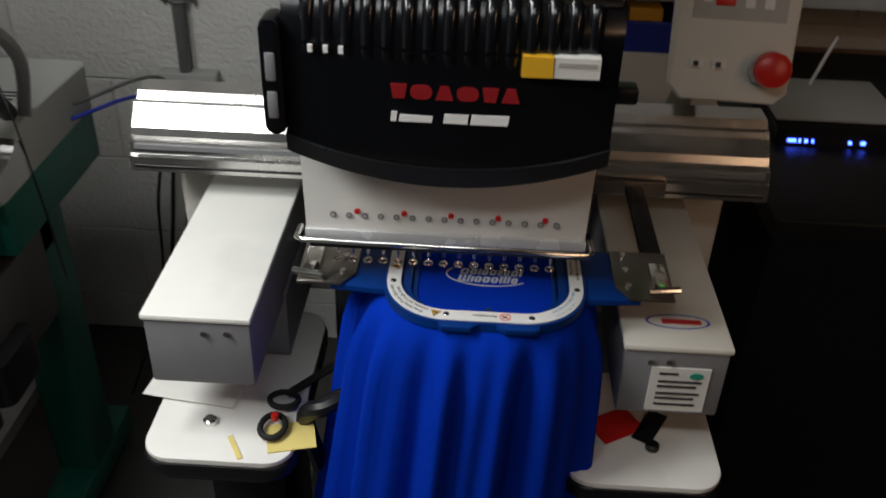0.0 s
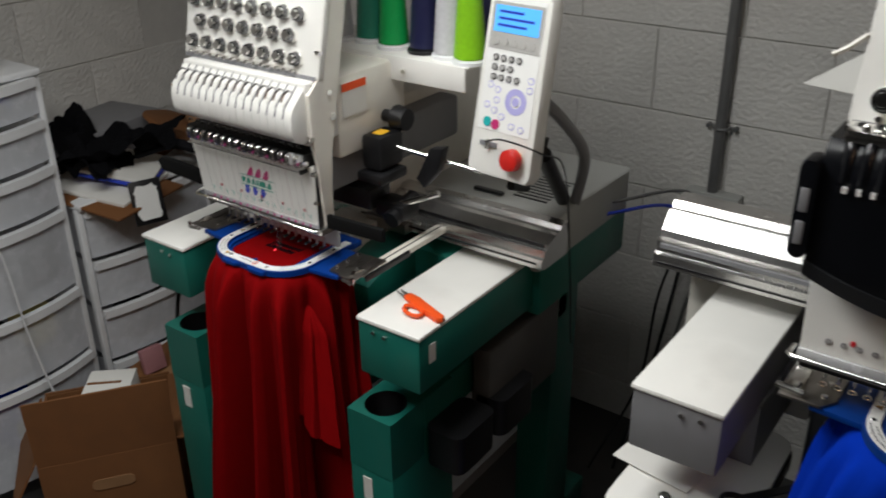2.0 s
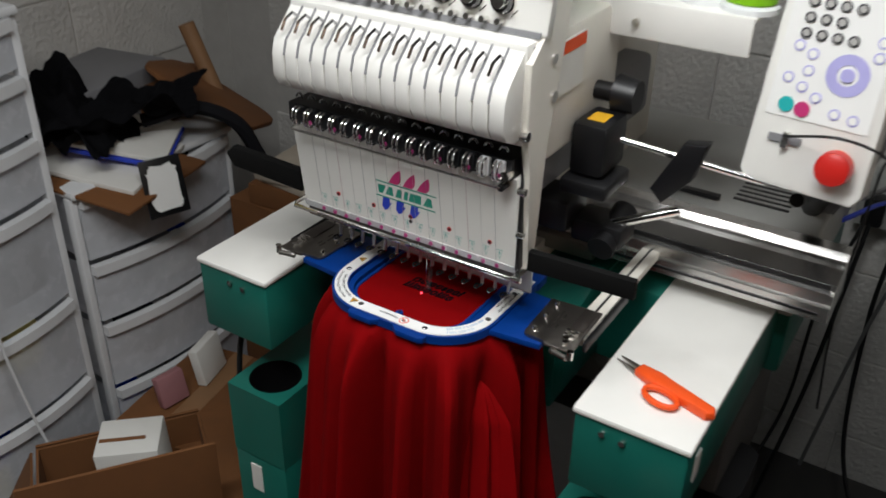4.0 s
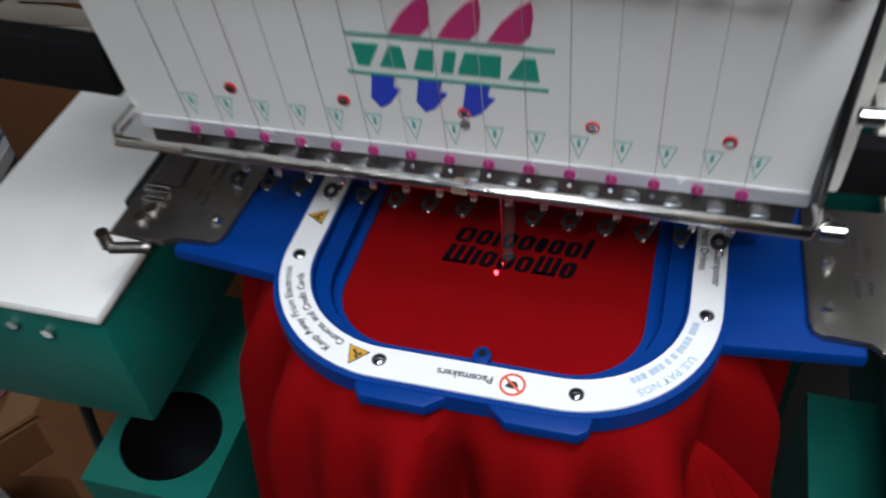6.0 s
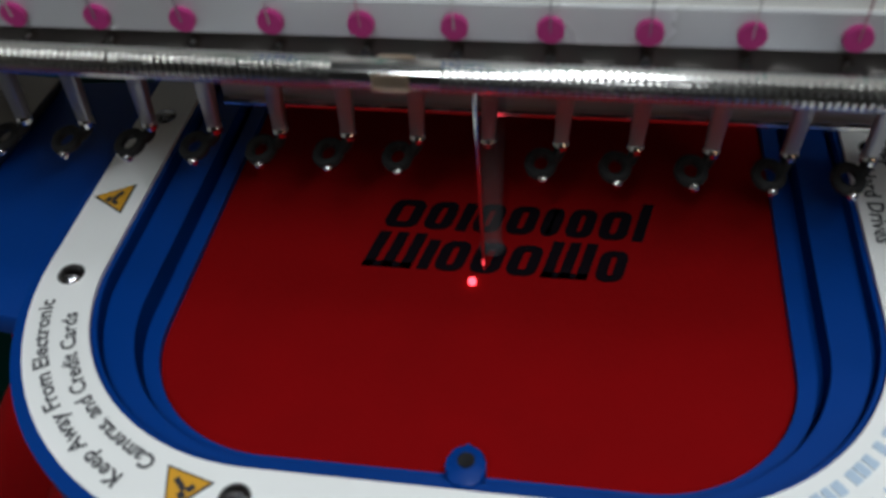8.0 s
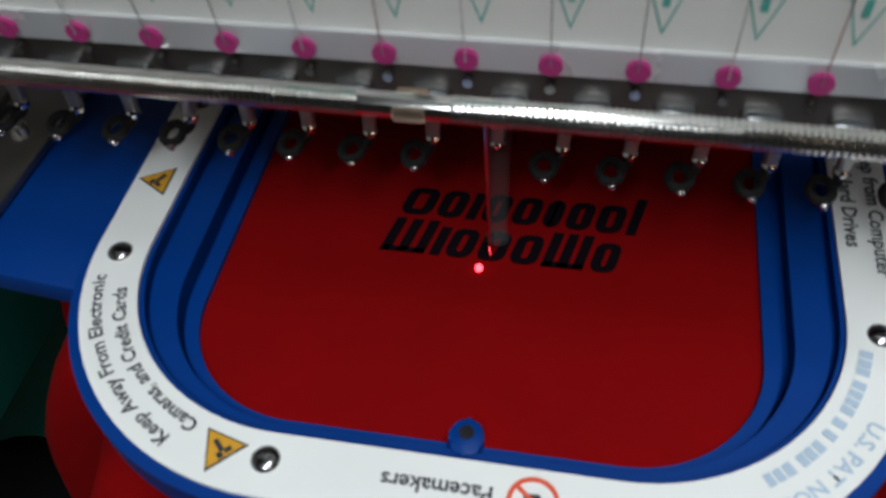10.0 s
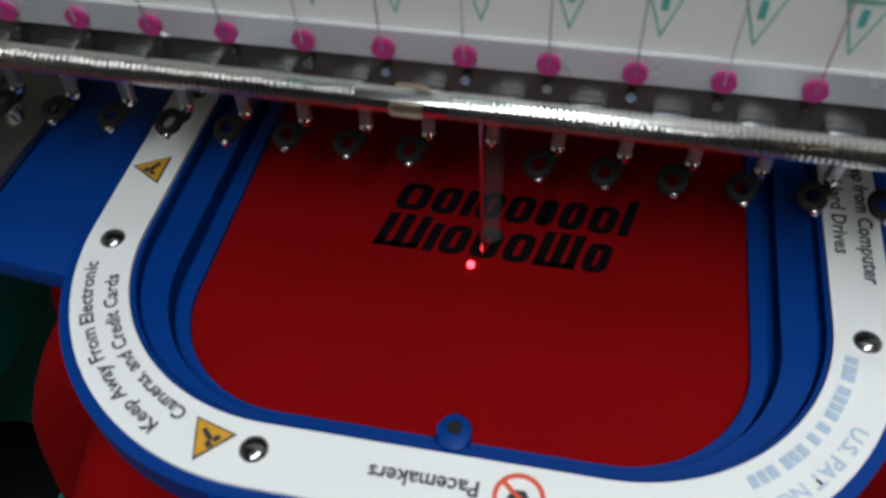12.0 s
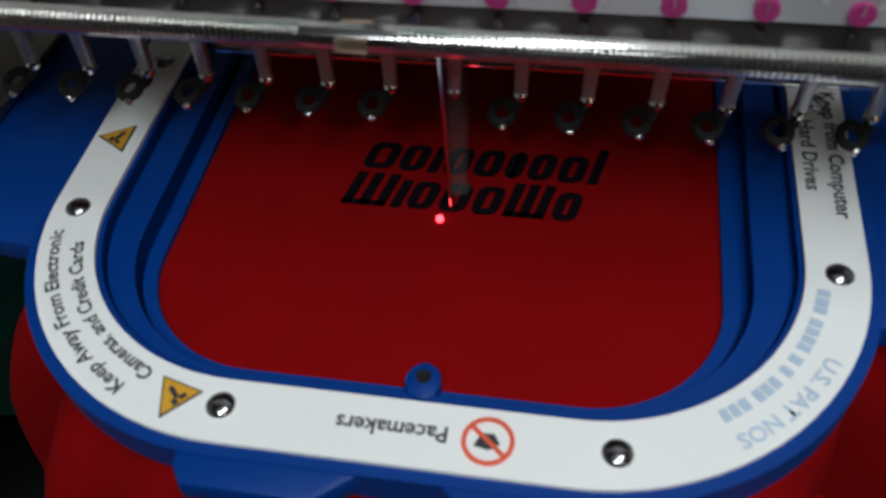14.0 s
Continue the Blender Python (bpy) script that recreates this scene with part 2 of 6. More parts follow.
def text_mesh(words, size):
    cu = bpy.data.curves.new("lettering", "FONT")
    cu.body, cu.size, cu.align_x, cu.align_y = words, size, "LEFT", "CENTER"
    cu.fill_mode, cu.resolution_u, cu.offset = "FRONT", 2, 0.022 * size
    ob = new("lettering", cu)
    bpy.context.view_layer.update()
    me = bpy.data.meshes.new_from_object(ob.evaluated_get(bpy.context.evaluated_depsgraph_get()))
    bpy.data.objects.remove(ob)
    bm = bmesh.new()
    bm.from_mesh(me)
    bpy.data.meshes.remove(me)
    return bm


# ---- the room ----
WALL_Y, WALL_X = 1.16, -1.45
part("floor", bx(-1.6, 4.2, -4.2, 1.3, -0.08, 0.0), FLOOR)
tagged(bpy.data.objects["floor"], "dark stained concrete workshop floor", "floor", kind="structure")
part("ceiling", bx(-1.6, 4.2, -4.2, 1.3, 2.6, 2.7), DARKCEIL)
tagged(bpy.data.objects["ceiling"], "unseen plain board ceiling of the workshop, darkened against bounce", "ceiling", kind="structure")
wall_back = part("wall_back", bx(-1.6, 4.2, WALL_Y + 0.006, WALL_Y + 0.2, 0, 2.6), MORTAR)
tagged(wall_back, "grey painted concrete block wall with recessed joints", "wall", kind="structure")
wall_left = part("wall_left", bx(WALL_X - 0.2, WALL_X - 0.006, -4.2, WALL_Y + 0.006, 0, 2.6), MORTAR)
tagged(wall_left, "grey painted concrete block wall beside the drawers", "wall", kind="structure")
# walls out of view, coloured dark so that they bounce little light
part("wall_right", bx(4.2, 4.4, -4.2, 1.3, 0, 2.6), UNLITWALL)
tagged(bpy.data.objects["wall_right"], "unseen plain wall across the shop, darkened against bounce", "wall", kind="structure")
part("wall_front", bx(-1.6, 4.2, -4.4, -4.2, 0, 2.6), UNLITWALL)
tagged(bpy.data.objects["wall_front"], "unseen plain wall behind the walk, darkened against bounce", "wall", kind="structure")


# ---- magnetic hoop: drawn round (0, 0.038) with its label's face at z = 0 ----


def ring_path(half, front, r, back=0.10, n=20):
    """Open U-shaped line: down the right side, along the front, up the left side."""
    pts = [(half, back), (half, front + r)]
    pts += [(half - r + r * math.cos(radians(-90 * k / n)), front + r + r * math.sin(radians(-90 * k / n))) for k in range(1, n + 1)]
    pts += [(-half + r, front)]
    pts += [(-half + r + r * math.cos(radians(-90 - 90 * k / n)), front + r + r * math.sin(radians(-90 - 90 * k / n))) for k in range(1, n + 1)]
    pts += [(-half, back)]
    return [Vector((x, y, 0)) for x, y in pts]


def band(bm, outer, inner, z0, z1):
    """A solid strip between two open lines with the same number of points."""
    rows = []
    for a, b in zip(outer, inner):
        rows.append([bm.verts.new((a.x, a.y, z1)), bm.verts.new((b.x, b.y, z1)), bm.verts.new((b.x, b.y, z0)), bm.verts.new((a.x, a.y, z0))])
    for p, q in zip(rows, rows[1:]):
        for k in range(4):
            bm.faces.new((p[k], q[k], q[(k + 1) % 4], p[(k + 1) % 4]))
    bm.faces.new(rows[0])
    bm.faces.new(rows[-1][::-1])
    return bm


def along(line, s):
    """Place and heading at s metres along the line."""
    for a, b in zip(line, line[1:]):
        d = (b - a).length
        if s <= d:
            return a + (b - a) * (s / d), (b - a).normalized()
        s -= d
    return line[-1], (line[-1] - line[-2]).normalized()


def bent_text(words, size, line, start, off, z):
    """Lettering laid along a line, its top turned outwards."""
    bm = text_mesh(words, size)
    for v in bm.verts:
        p, d = along(line, start + v.co.x)
        out = Vector((-d.y, d.x, 0))
        v.co = p + out * (off + v.co.y) + Vector((0, 0, z))
    return bm


def bent_bar(line, s0, s1, off, h, z):
    n = max(2, int((s1 - s0) / 0.003))
    pts = [along(line, s0 + (s1 - s0) * k / n) for k in range(n + 1)]
    o = [p + Vector((-d.y, d.x, 0)) * (off + h / 2) for p, d in pts]
    i = [p + Vector((-d.y, d.x, 0)) * (off - h / 2) for p, d in pts]
    return band(bmesh.new(), o, i, z, z + 0.0003)


def shifted(bm, v):
    bmesh.ops.translate(bm, vec=v, verts=bm.verts)
    return bm


def magnetic_hoop(at, label):
    at = Vector(at)
    hoop = thing("embroidery_hoop", at, label, "hoop")

    def add(name, bm, mat, parent=hoop, text="", smooth=True):
        return part(name, shifted(bm, at), mat, parent, text, smooth)

    bm = B()
    band(bm, ring_path(0.1075, -0.0652, 0.0685), ring_path(0.0888, -0.0458, 0.0505), -0.0115, -0.0014)
    add("upper_frame", bm, HOOPBLUE, text="royal blue plastic ring of the magnetic hoop")
    add("outer_groove", band(B(), ring_path(0.0889, -0.0459, 0.0505), ring_path(0.0872, -0.0455, 0.0488), -0.014, -0.0058), HOOPBLUE)
    add("inner_slope", band(B(), ring_path(0.0873, -0.0456, 0.0488), ring_path(0.0786, -0.0428, 0.041), -0.014, -0.0040), HOOPBLUE)
    add("inner_groove", band(B(), ring_path(0.0787, -0.0429, 0.041), ring_path(0.0757, -0.0425, 0.037), -0.0142, -0.0108), HOOPBLUE)
    add("inner_lip", band(B(), ring_path(0.0758, -0.0426, 0.037), ring_path(0.0718, -0.0398, 0.0325), -0.014, -0.0068), HOOPBLUE)
    bm = B()
    box(bm, -0.1085, 0.1085, 0.1, 0.125, -0.014, -0.002, 0.002)
    add("back_bar", bm, HOOPBLUE)
    label_strip = add("label_strip", band(B(), ring_path(0.1045, -0.0625, 0.066), ring_path(0.0900, -0.0468, 0.051), -0.0013, 0.0), LABEL, text="white printed warning label strip")
    for s in (-1, 1):
        bm = B()
        prism(bm, [(s * 0.104, -0.012), (s * 0.165, -0.006), (s * 0.165, 0.08), (s * 0.104, 0.085)], -0.012, -0.004, bevel=0.0012)
        add("side_wing", bm, HOOPBLUE)
    bm = B()
    prism(bm, [(-0.047, -0.060), (-0.046, -0.068), (-0.043, -0.0722), (-0.014, -0.0722), (-0.005, -0.0650), (-0.004, -0.060)], -0.0095, -0.0018, bevel=0.0014)
    add("front_tab", bm, HOOPBLUE)
    bm = B()
    prism(bm, [(0.011, -0.060), (0.012, -0.0650), (0.021, -0.0722), (0.051, -0.0722), (0.0555, -0.069), (0.057, -0.06)], -0.0095, -0.0018, bevel=0.0014)
    add("front_tab", bm, HOOPBLUE)
    bm = B()
    prism(bm, rounded(0.0, 0.008, -0.0445, -0.0345, 0.0039), -0.0125, -0.0032, bevel=0.001)
    eye = add("centre_lug", bm, HOOPBLUE)
    add("lug_hole", rd((0.004, -0.0385, -0.006), (0.004, -0.0385, -0.0029), 0.0018), BLACK, eye)
    for x, y in ((-0.0975, 0), (-0.039, -0.0535), (0.048, -0.0535), (0.0975, 0), (-0.0968, 0.062), (0.0968, 0.062)):
        bm = B()
        bmesh.ops.create_uvsphere(bm, u_segments=20, v_segments=10, radius=0.0036, matrix=Matrix.Translation((x, y, -0.0006)) @ Matrix.Diagonal((1, 1, 0.55, 1)))
        add("rivet", bm, RIVET, label_strip, "dark polished dome rivet")
    mid = ring_path(0.0972, -0.0545, 0.0585, n=24)
    total = sum((b - a).length for a, b in zip(mid, mid[1:]))
    lines = [("Keep Away From Electronic", 0.0049, 0.0, 0.0032), ("Cameras, and Credit Cards", 0.0049, -0.0035, -0.0030)]
    # the left corner's two lines start beside the front triangle and end under the side rivet
    for words, size, back, off in lines:
        bm = bent_text(words, size, mid, LEFT_START + back, off, 0.0002)
        add("lettering", bm, LABELINK, label_strip, smooth=False)
    bm = bent_text("Pacemakers", 0.0052, mid, PACE_START, -0.0004, 0.0002)
    add("lettering", bm, LABELINK, label_strip, smooth=False)
    for words, s, off in (("Keep from Computer", 0.034, 0.0032), ("Hard Drives", 0.046, -0.0034)):
        bm = bent_text(words, 0.0054, mid, s, off, 0.0002)
        add("lettering", bm, LABELINK, label_strip, smooth=False)
    bm = bent_text("U.S. PAT NOS", 0.0050, mid, 0.124, 0.0034, 0.0002)
    add("lettering", bm, BLUEINK, label_strip, smooth=False)
    # patent numbers as plain bars of figure size
    at_s = 0.106
    for n in (3, 4, 1, 1, 3, 3):
        for q in range(n):
            add("print_bar", bent_bar(mid, at_s, at_s + 0.0020, -0.0030, 0.0030, 0.0001), BLUEINK, label_strip, smooth=False)
            at_s += 0.0027
        at_s += 0.0016
    for cx, cy, a in ((-0.0500, -0.0525, 15), (-0.0968, 0.027, -60)):
        pts = [(cx + 0.0064 * math.cos(radians(a + 120 * k)), cy + 0.0064 * math.sin(radians(a + 120 * k))) for k in range(3)]
        sign = add("warning_triangle", prism(B(), pts, 0.0, 0.0003), INK, label_strip, "amber warning triangle with a dark outline", smooth=False)
        pts = [(cx + (x - cx) * 0.86, cy + (y - cy) * 0.86) for x, y in pts]
        add("amber_field", prism(B(), pts, 0.0002, 0.0005), AMBER, sign, smooth=False)
        up = Vector((math.cos(radians(a + 120)), math.sin(radians(a + 120)), 0))
        side = Vector((-up.y, up.x, 0))
        bm = B()
        for d, e, w, h in ((0.0006, 0, 0.0006, 0.0017), (-0.0018, 0.0009, 0.0007, 0.0008), (-0.0016, -0.0012, 0.0009, 0.0006)):
            c = Vector((cx, cy, 0)) + up * d + side * e
            prism(bm, [tuple((c + up * (h * j) + side * (w * i)).xy) for i, j in ((-1, -1), (1, -1), (1, 1), (-1, 1))], 0.0004, 0.0007)
        add("mark", bm, INK, sign, smooth=False)
    bm = B()
    c = Vector((0.021, -0.0545, 0.0002))
    ring = [c + Vector((math.cos(2 * math.pi * k / 24), math.sin(2 * math.pi * k / 24), 0)) * 0.0057 for k in range(25)]
    inner = [c + (p - c) * 0.82 for p in ring]
    band(bm, ring, inner, 0.0, 0.0004)
    box(bm, -0.0050, 0.0050, -0.0005, 0.0005, 0.0, 0.00045, m=Matrix.Translation((c.x, c.y, 0)) @ pose(0, 0, 0, 0, 0, -40))
    sign = add("prohibition_sign", bm, ORANGEINK, label_strip, "orange-red round prohibition sign", smooth=False)
    bm = prism(B(), [(c.x - 0.0030, c.y - 0.0014), (c.x + 0.0004, c.y - 0.0020), (c.x + 0.0026, c.y - 0.0004), (c.x + 0.0012, c.y + 0.0018), (c.x - 0.0016, c.y + 0.0016)], 0.0, 0.0003)
    add("mark", bm, INK, sign, smooth=False)
    return hoop


LEFT_START = 0.289
PACE_START = 0.2141

magnetic_hoop((0, 0, 0.98), "blue magnetic hoop with white label gripping red cloth")
magnetic_hoop((1.1, -0.05, 1.07), "blue magnetic hoop with white label gripping royal blue cloth")


STITCH_TOP = ((7.5, "ring"), (6.2, "ring"), (2.1, "short"), (6.0, "ring"), (6.2, "ring"), (4.2, "ring"), (5.8, "ring"), (6.2, "ring"), (2.1, "tall"))
STITCH_LOW = ((10.5, "bars"), (2.1, "short"), (6.2, "ring"), (6.4, "ring"), (6.4, "ring"), (9.5, "bars"), (5.8, "ring"))


# ---- shirts: the flat field inside the hoop and the cloth hanging round it ----
def shirt(at, mat, ink, label, drop, name="hooped_shirt", seed=3, flare=0.08, side_up=0.0, right=0.145, sway=0.0, depth=0.034):
    at = Vector(at)
    ob = thing(name, at, label, "shirt")
    bm = B()
    prism(bm, rounded(-0.0745, 0.0745, -0.0422, 0.1, 0.034), -0.0126, -0.0088)
    field = part("stretched_field", shifted(bm, at), mat, ob)
    # hanging cloth
    line = [Vector((right, 0.085, 0)), Vector((right - 0.002, 0.03, 0)), Vector((min(right - 0.001, 0.116), 0.022, 0))] + ring_path(0.105, -0.0635, 0.076, back=0.03)[1:-1] + [Vector((-0.112, 0.025, 0)), Vector((-0.118, 0.045, 0)), Vector((-0.115, 0.09, 0))]
    total = sum((b - a).length for a, b in zip(line, line[1:]))
    nu, nv = 220, 60
    rnd = random.Random(seed)
    ph = [rnd.uniform(0, 6.28) for _ in range(6)]
    bm = B()
    grid = []
    for j in range(nv + 1):
        v = j / nv
        row = []
        for i in range(nu + 1):
            u = i / nu
            p, d = along(line, u * total * 0.9999)
            out = Vector((-d.y, d.x, 0))
            fold = 0.55 * math.sin(2 * math.pi * 8.5 * u + ph[0] + 1.2 * v) + 0.35 * math.sin(2 * math.pi * 14 * u + ph[1] - 0.8 * v) + 0.4 * math.sin(2 * math.pi * 4.2 * u + ph[2])
            grow = 0.45 * min(1, v * 14) + 0.55 * min(1, v * 2)
            w = v * v * 0.25 / (v * 0.25 + 0.012) + 0.75 * v
            end = min(1, max(0, (u - 0.10) / 0.06))
            z = -0.0115 - drop * w * (1 - side_up * (1 - end * end * (3 - 2 * end))) * (1 + 0.05 * math.sin(2 * math.pi * 3 * u + ph[3]) * v)
            spread = 0.024 * (1 - math.exp(-v * 30)) + flare * v * v
            q = p + out * (spread + depth * fold * grow)
            row.append(bm.verts.new((q.x * (1 - 0.02 * v) - sway * v * (1 - q.x / 0.2), q.y, z)))
        grid.append(row)
    # lip that runs under the ring
    lip = [bm.verts.new((v.co.x * 0.95, v.co.y * 0.95 if v.co.y < 0 else v.co.y, -0.0125)) for v in grid[0]]
    for r0, r1 in zip([lip] + grid, grid):
        for i in range(nu):
            bm.faces.new((r0[i], r0[i + 1], r1[i + 1], r1[i]))
    part("hanging_cloth", shifted(bm, at), mat, ob)
    # stitched name mark: slanted satin blocks of letter size in two lines, and the start of a third, small one
    def satin(x0, x1, y0, y1):
        k = 0.22
        prism(bm, [(x0 + k * (y0 - base), y0), (x1 + k * (y0 - base), y0), (x1 + k * (y1 - base), y1), (x0 + k * (y1 - base), y1)], -0.0090, -0.0082)

    for base, x, letters in ((0.0315, -0.0275, STITCH_TOP), (0.0172, -0.0300, STITCH_LOW)):
        for w, shape in letters:
            bm = B()
            w, t, h = w * 0.00118, 0.0028, 0.0102
            if shape == "tall":
                satin(x, x + t, base, base + 0.0135)
            elif shape == "short":
                satin(x, x + t, base, base + h)
            elif shape == "ring":
                out = rounded(x, x + w, base, base + h, 0.0026, 4)
                ins = rounded(x + t, x + w - t, base + 0.0018, base + h - 0.0018, 0.0008, 4)
                lean_by = lambda p: Vector((p[0] + 0.22 * (p[1] - base), p[1], 0))
                band(bm, [lean_by(p) for p in out + out[:1]], [lean_by(p) for p in ins + ins[:1]], -0.0090, -0.0082)
            elif shape == "bars":
                for e in (0, 0.5, 1):
                    satin(x + e * (w - t), x + e * (w - t) + t, base, base + h + 0.002)
                satin(x, x + w, base, base + 0.0016)
            part("stitched_mark", shifted(bm, at), ink, field, smooth=False)
            x += w + 0.0015
    return ob, field


STITCH_DARK = cloth("dark_thread", (0.005, 0.003, 0.005))
STITCH_WHITE = cloth("white_thread", (0.62, 0.66, 0.72))
red_shirt, red_field = shirt((0, 0, 0.98), REDCLOTH, STITCH_DARK, "red jersey shirt hooped and hanging in folds", 0.62, seed=5, flare=0.07, side_up=0.48, right=0.107, sway=0.03, depth=0.048)
part("laser_spot", rd((-0.0015, 0.0140, 0.9712), (-0.0015, 0.0140, 0.9722), 0.001, seg=12), LASER, red_field, "red laser positioning spot")
blue_shirt, blue_field = shirt((1.1, -0.05, 1.07), BLUECLOTH, STITCH_WHITE, "royal blue shirt hooped and hanging in folds", 0.72, seed=9, flare=0.085, right=0.106, sway=0.07, depth=0.027)
bm = B()
ring = [Vector((0.004 + 0.047 * math.cos(a), 0.031 + 0.021 * math.sin(a), 0)) for a in (radians(150 + 6 * k) for k in range(30))]
inner = [Vector((0.004 + 0.0455 * math.cos(a), 0.031 + 0.0195 * math.sin(a), 0)) for a in (radians(150 + 6 * k) for k in range(30))]
part("stitched_arc", shifted(band(bm, ring, inner, -0.0089, -0.0082), (1.1, -0.05, 1.07)), STITCH_WHITE, blue_field)


# short sleeve hanging in folds beside the front of the red shirt
bm = B()
rows = []
for j in range(33):
    v = j / 32
    cap = min(1, 0.05 + (5 * v) ** 0.6)
    cx, cy, cz = 0.100 + 0.030 * v, -0.016 - 0.030 * v, 0.905 - 0.22 * v
    hw, hd = (0.028 + 0.016 * v) * cap, (0.014 + 0.010 * v) * cap
    row = []
    for k in range(56):
        a = 2 * math.pi * k / 56
        fold = 1 + 0.22 * math.sin(5 * a + 0.9 + 1.4 * v) * min(1, 3 * v + 0.15) + 0.09 * math.sin(11 * a + 3 * v)
        row.append(bm.verts.new((cx + hw * math.cos(a) * fold, cy + hd * math.sin(a) * fold, cz - 0.030 * math.cos(a) * v * v)))
    rows.append(row)
for a, b in zip(rows, rows[1:]):
    for k in range(56):
        bm.faces.new((a[k], a[(k + 1) % 56], b[(k + 1) % 56], b[k]))
bm.faces.new(rows[0][::-1])
part("sleeve", bm, REDCLOTH, red_shirt, "loose red short sleeve")


# ---- green embroidery machine ----
# grey box with dirt; the shade under the arm is put into its colour
SHADEBOX = material("shade_dimmed_box", (0.06, 0.058, 0.055), 0.6, vary=0.2, dirt=0.3)
RUBBER = material("black_rubber", (0.006, 0.006, 0.006), 0.75, vary=0.1)
ROLLER = material("dark_steel", (0.3, 0.3, 0.31), 0.22, 1.0, vary=0.1)
KNOB = material("black_chrome", (0.16, 0.16, 0.165), 0.2, 0.95, vary=0.1)
STEM = material("satin_stem", (0.45, 0.45, 0.44), 0.35, 0.5, vary=0.05)
STRIP = material("satin_strip", (0.60, 0.61, 0.62), 0.25, 0.25, vary=0.05)
FLATBLACK = material("matt_black_paint", (0.004, 0.004, 0.004), 0.8, vary=0.1)
FLATBLACK.node_tree.nodes["Principled BSDF"].inputs["Specular IOR Level"].default_value = 0.15
DARKSTEEL = material("dull_dark_steel", (0.13, 0.115, 0.105), 0.45, 0.9, vary=0.1, scale=40)
PITCH, FIRST = 0.018, -0.145
tm = thing("embroidery_machine", (0, 0.2, 0), "green and white single-head embroidery machine on its stand", "machine")


def arm(owner, x0, x1, y0, y1, z0, z1, mat, top, screws):
    body = part("table_arm", bx(x0, x1, y0 + 0.003, y1, z0, z1 - 0.008, bevel=0.004), mat, owner)
    part("arm_top", bx(x0 - 0.002, x1 + 0.002, y0, y1, z1 - 0.0085, z1, bevel=0.003), top, body, "worn white top plate")
    for x, z in screws:
        part("screw", rd((x, y0 + 0.004, z), (x, y0 - 0.001, z), 0.0035, seg=10), CHROME, body)
    return body


arm(tm, 0.218, 0.346, -0.022, 0.34, 0.815, 0.926, GREEN, WORN, ((0.252, 0.904), (0.275, 0.902)))
arm(tm, -0.342, -0.222, -0.022, 0.34, 0.815, 0.926, GREEN, WORN, ((-0.285, 0.904), (-0.262, 0.902)))

for s, x0, x1 in ((1, 0.192, 0.29), (-1, -0.302, -0.205)):
    cx, cy, r = (x0 + x1) / 2, 0.016, 0.038
    bm = B()
    box(bm, x0, x1, -0.032, 0.15, 0.0, 0.62, 0.004)
    leg = part("stand_leg", bm, GREEN, tm)
    # top with a round cup well
    bm = B()
    n = 32
    sq = []
    for k in range(n):
        a = 2 * math.pi * k / n
        c, d = math.cos(a), math.sin(a)
        w = min((x1 - cx) / max(abs(c), 1e-6), 0.048 / max(abs(d), 1e-6))
        sq.append((cx + c * w, cy + d * w))
    top = [bm.verts.new((x, y, 0.737)) for x, y in sq]
    hole = [bm.verts.new((cx + r * math.cos(2 * math.pi * k / n), cy + r * math.sin(2 * math.pi * k / n), 0.737)) for k in range(n)]
    low = [bm.verts.new((x, y, 0.615)) for x, y in sq]
    for k in range(n):
        j = (k + 1) % n
        bm.faces.new((top[k], top[j], hole[j], hole[k]))
        bm.faces.new((top[k], low[k], low[j], top[j]))
    box(bm, x0, x1, 0.064, 0.15, 0.615, 0.737)
    part("leg_cap", bm, GREEN, leg, smooth=False)
    bm = B()
    lip = [(cx + r * math.cos(2 * math.pi * k / n), cy + r * math.sin(2 * math.pi * k / n)) for k in range(n)]
    a = [bm.verts.new((x, y, 0.7365)) for x, y in lip]
    b = [bm.verts.new((cx + (x - cx) * 0.92, cy + (y - cy) * 0.92, 0.635)) for x, y in lip]
    for k in range(n):
        j = (k + 1) % n
        bm.faces.new((a[k], a[j], b[j], b[k]))
    bm.faces.new(b)
    part("cup_well", bm, BLACK, leg, "black round bobbin cup")
    part("label_sticker", bx(x0 + 0.03, x0 + 0.05, -0.0335, -0.031, 0.55, 0.60), PAPER, leg)
part("foot_rail", bx(0.2, 0.285, -0.1, 0.75, 0.02, 0.09, bevel=0.006), GREEN, tm)
part("foot_rail", bx(-0.297, -0.212, -0.1, 0.75, 0.02, 0.09, bevel=0.006), GREEN, tm)
part("rear_leg", bx(0.2, 0.285, 0.54, 0.65, 0.09, 0.82, bevel=0.004), GREEN, tm)
part("rear_leg", bx(-0.297, -0.212, 0.54, 0.65, 0.09, 0.82, bevel=0.004), GREEN, tm)
part("stand_rail", bx(0.24, 0.285, 0.15, 0.6, 0.66, 0.74, bevel=0.004), GREEN, tm)
part("cross_shelf", bx(-0.21, 0.2, 0.2, 0.65, 0.30, 0.33), DGREY, tm)
part("control_box", bx(0.3, 0.34, 0.2, 0.46, 0.60, 0.78, bevel=0.005), SHADEBOX, tm, "grey electrical box under the arm, coloured dim for shade")
for y in (0.06, 0.2):
    bm = B()
    prism(bm, rounded(0.29, 0.37, y, y + 0.12, 0.02), 0.60, 0.68)
    part("scrap_bin", bm, BLACK, tm, "black plastic bin on the stand")

part("side_sticker", bx(0.3465, 0.3482, 0.005, 0.022, 0.865, 0.9), PAPER, tm, "small white sticker")
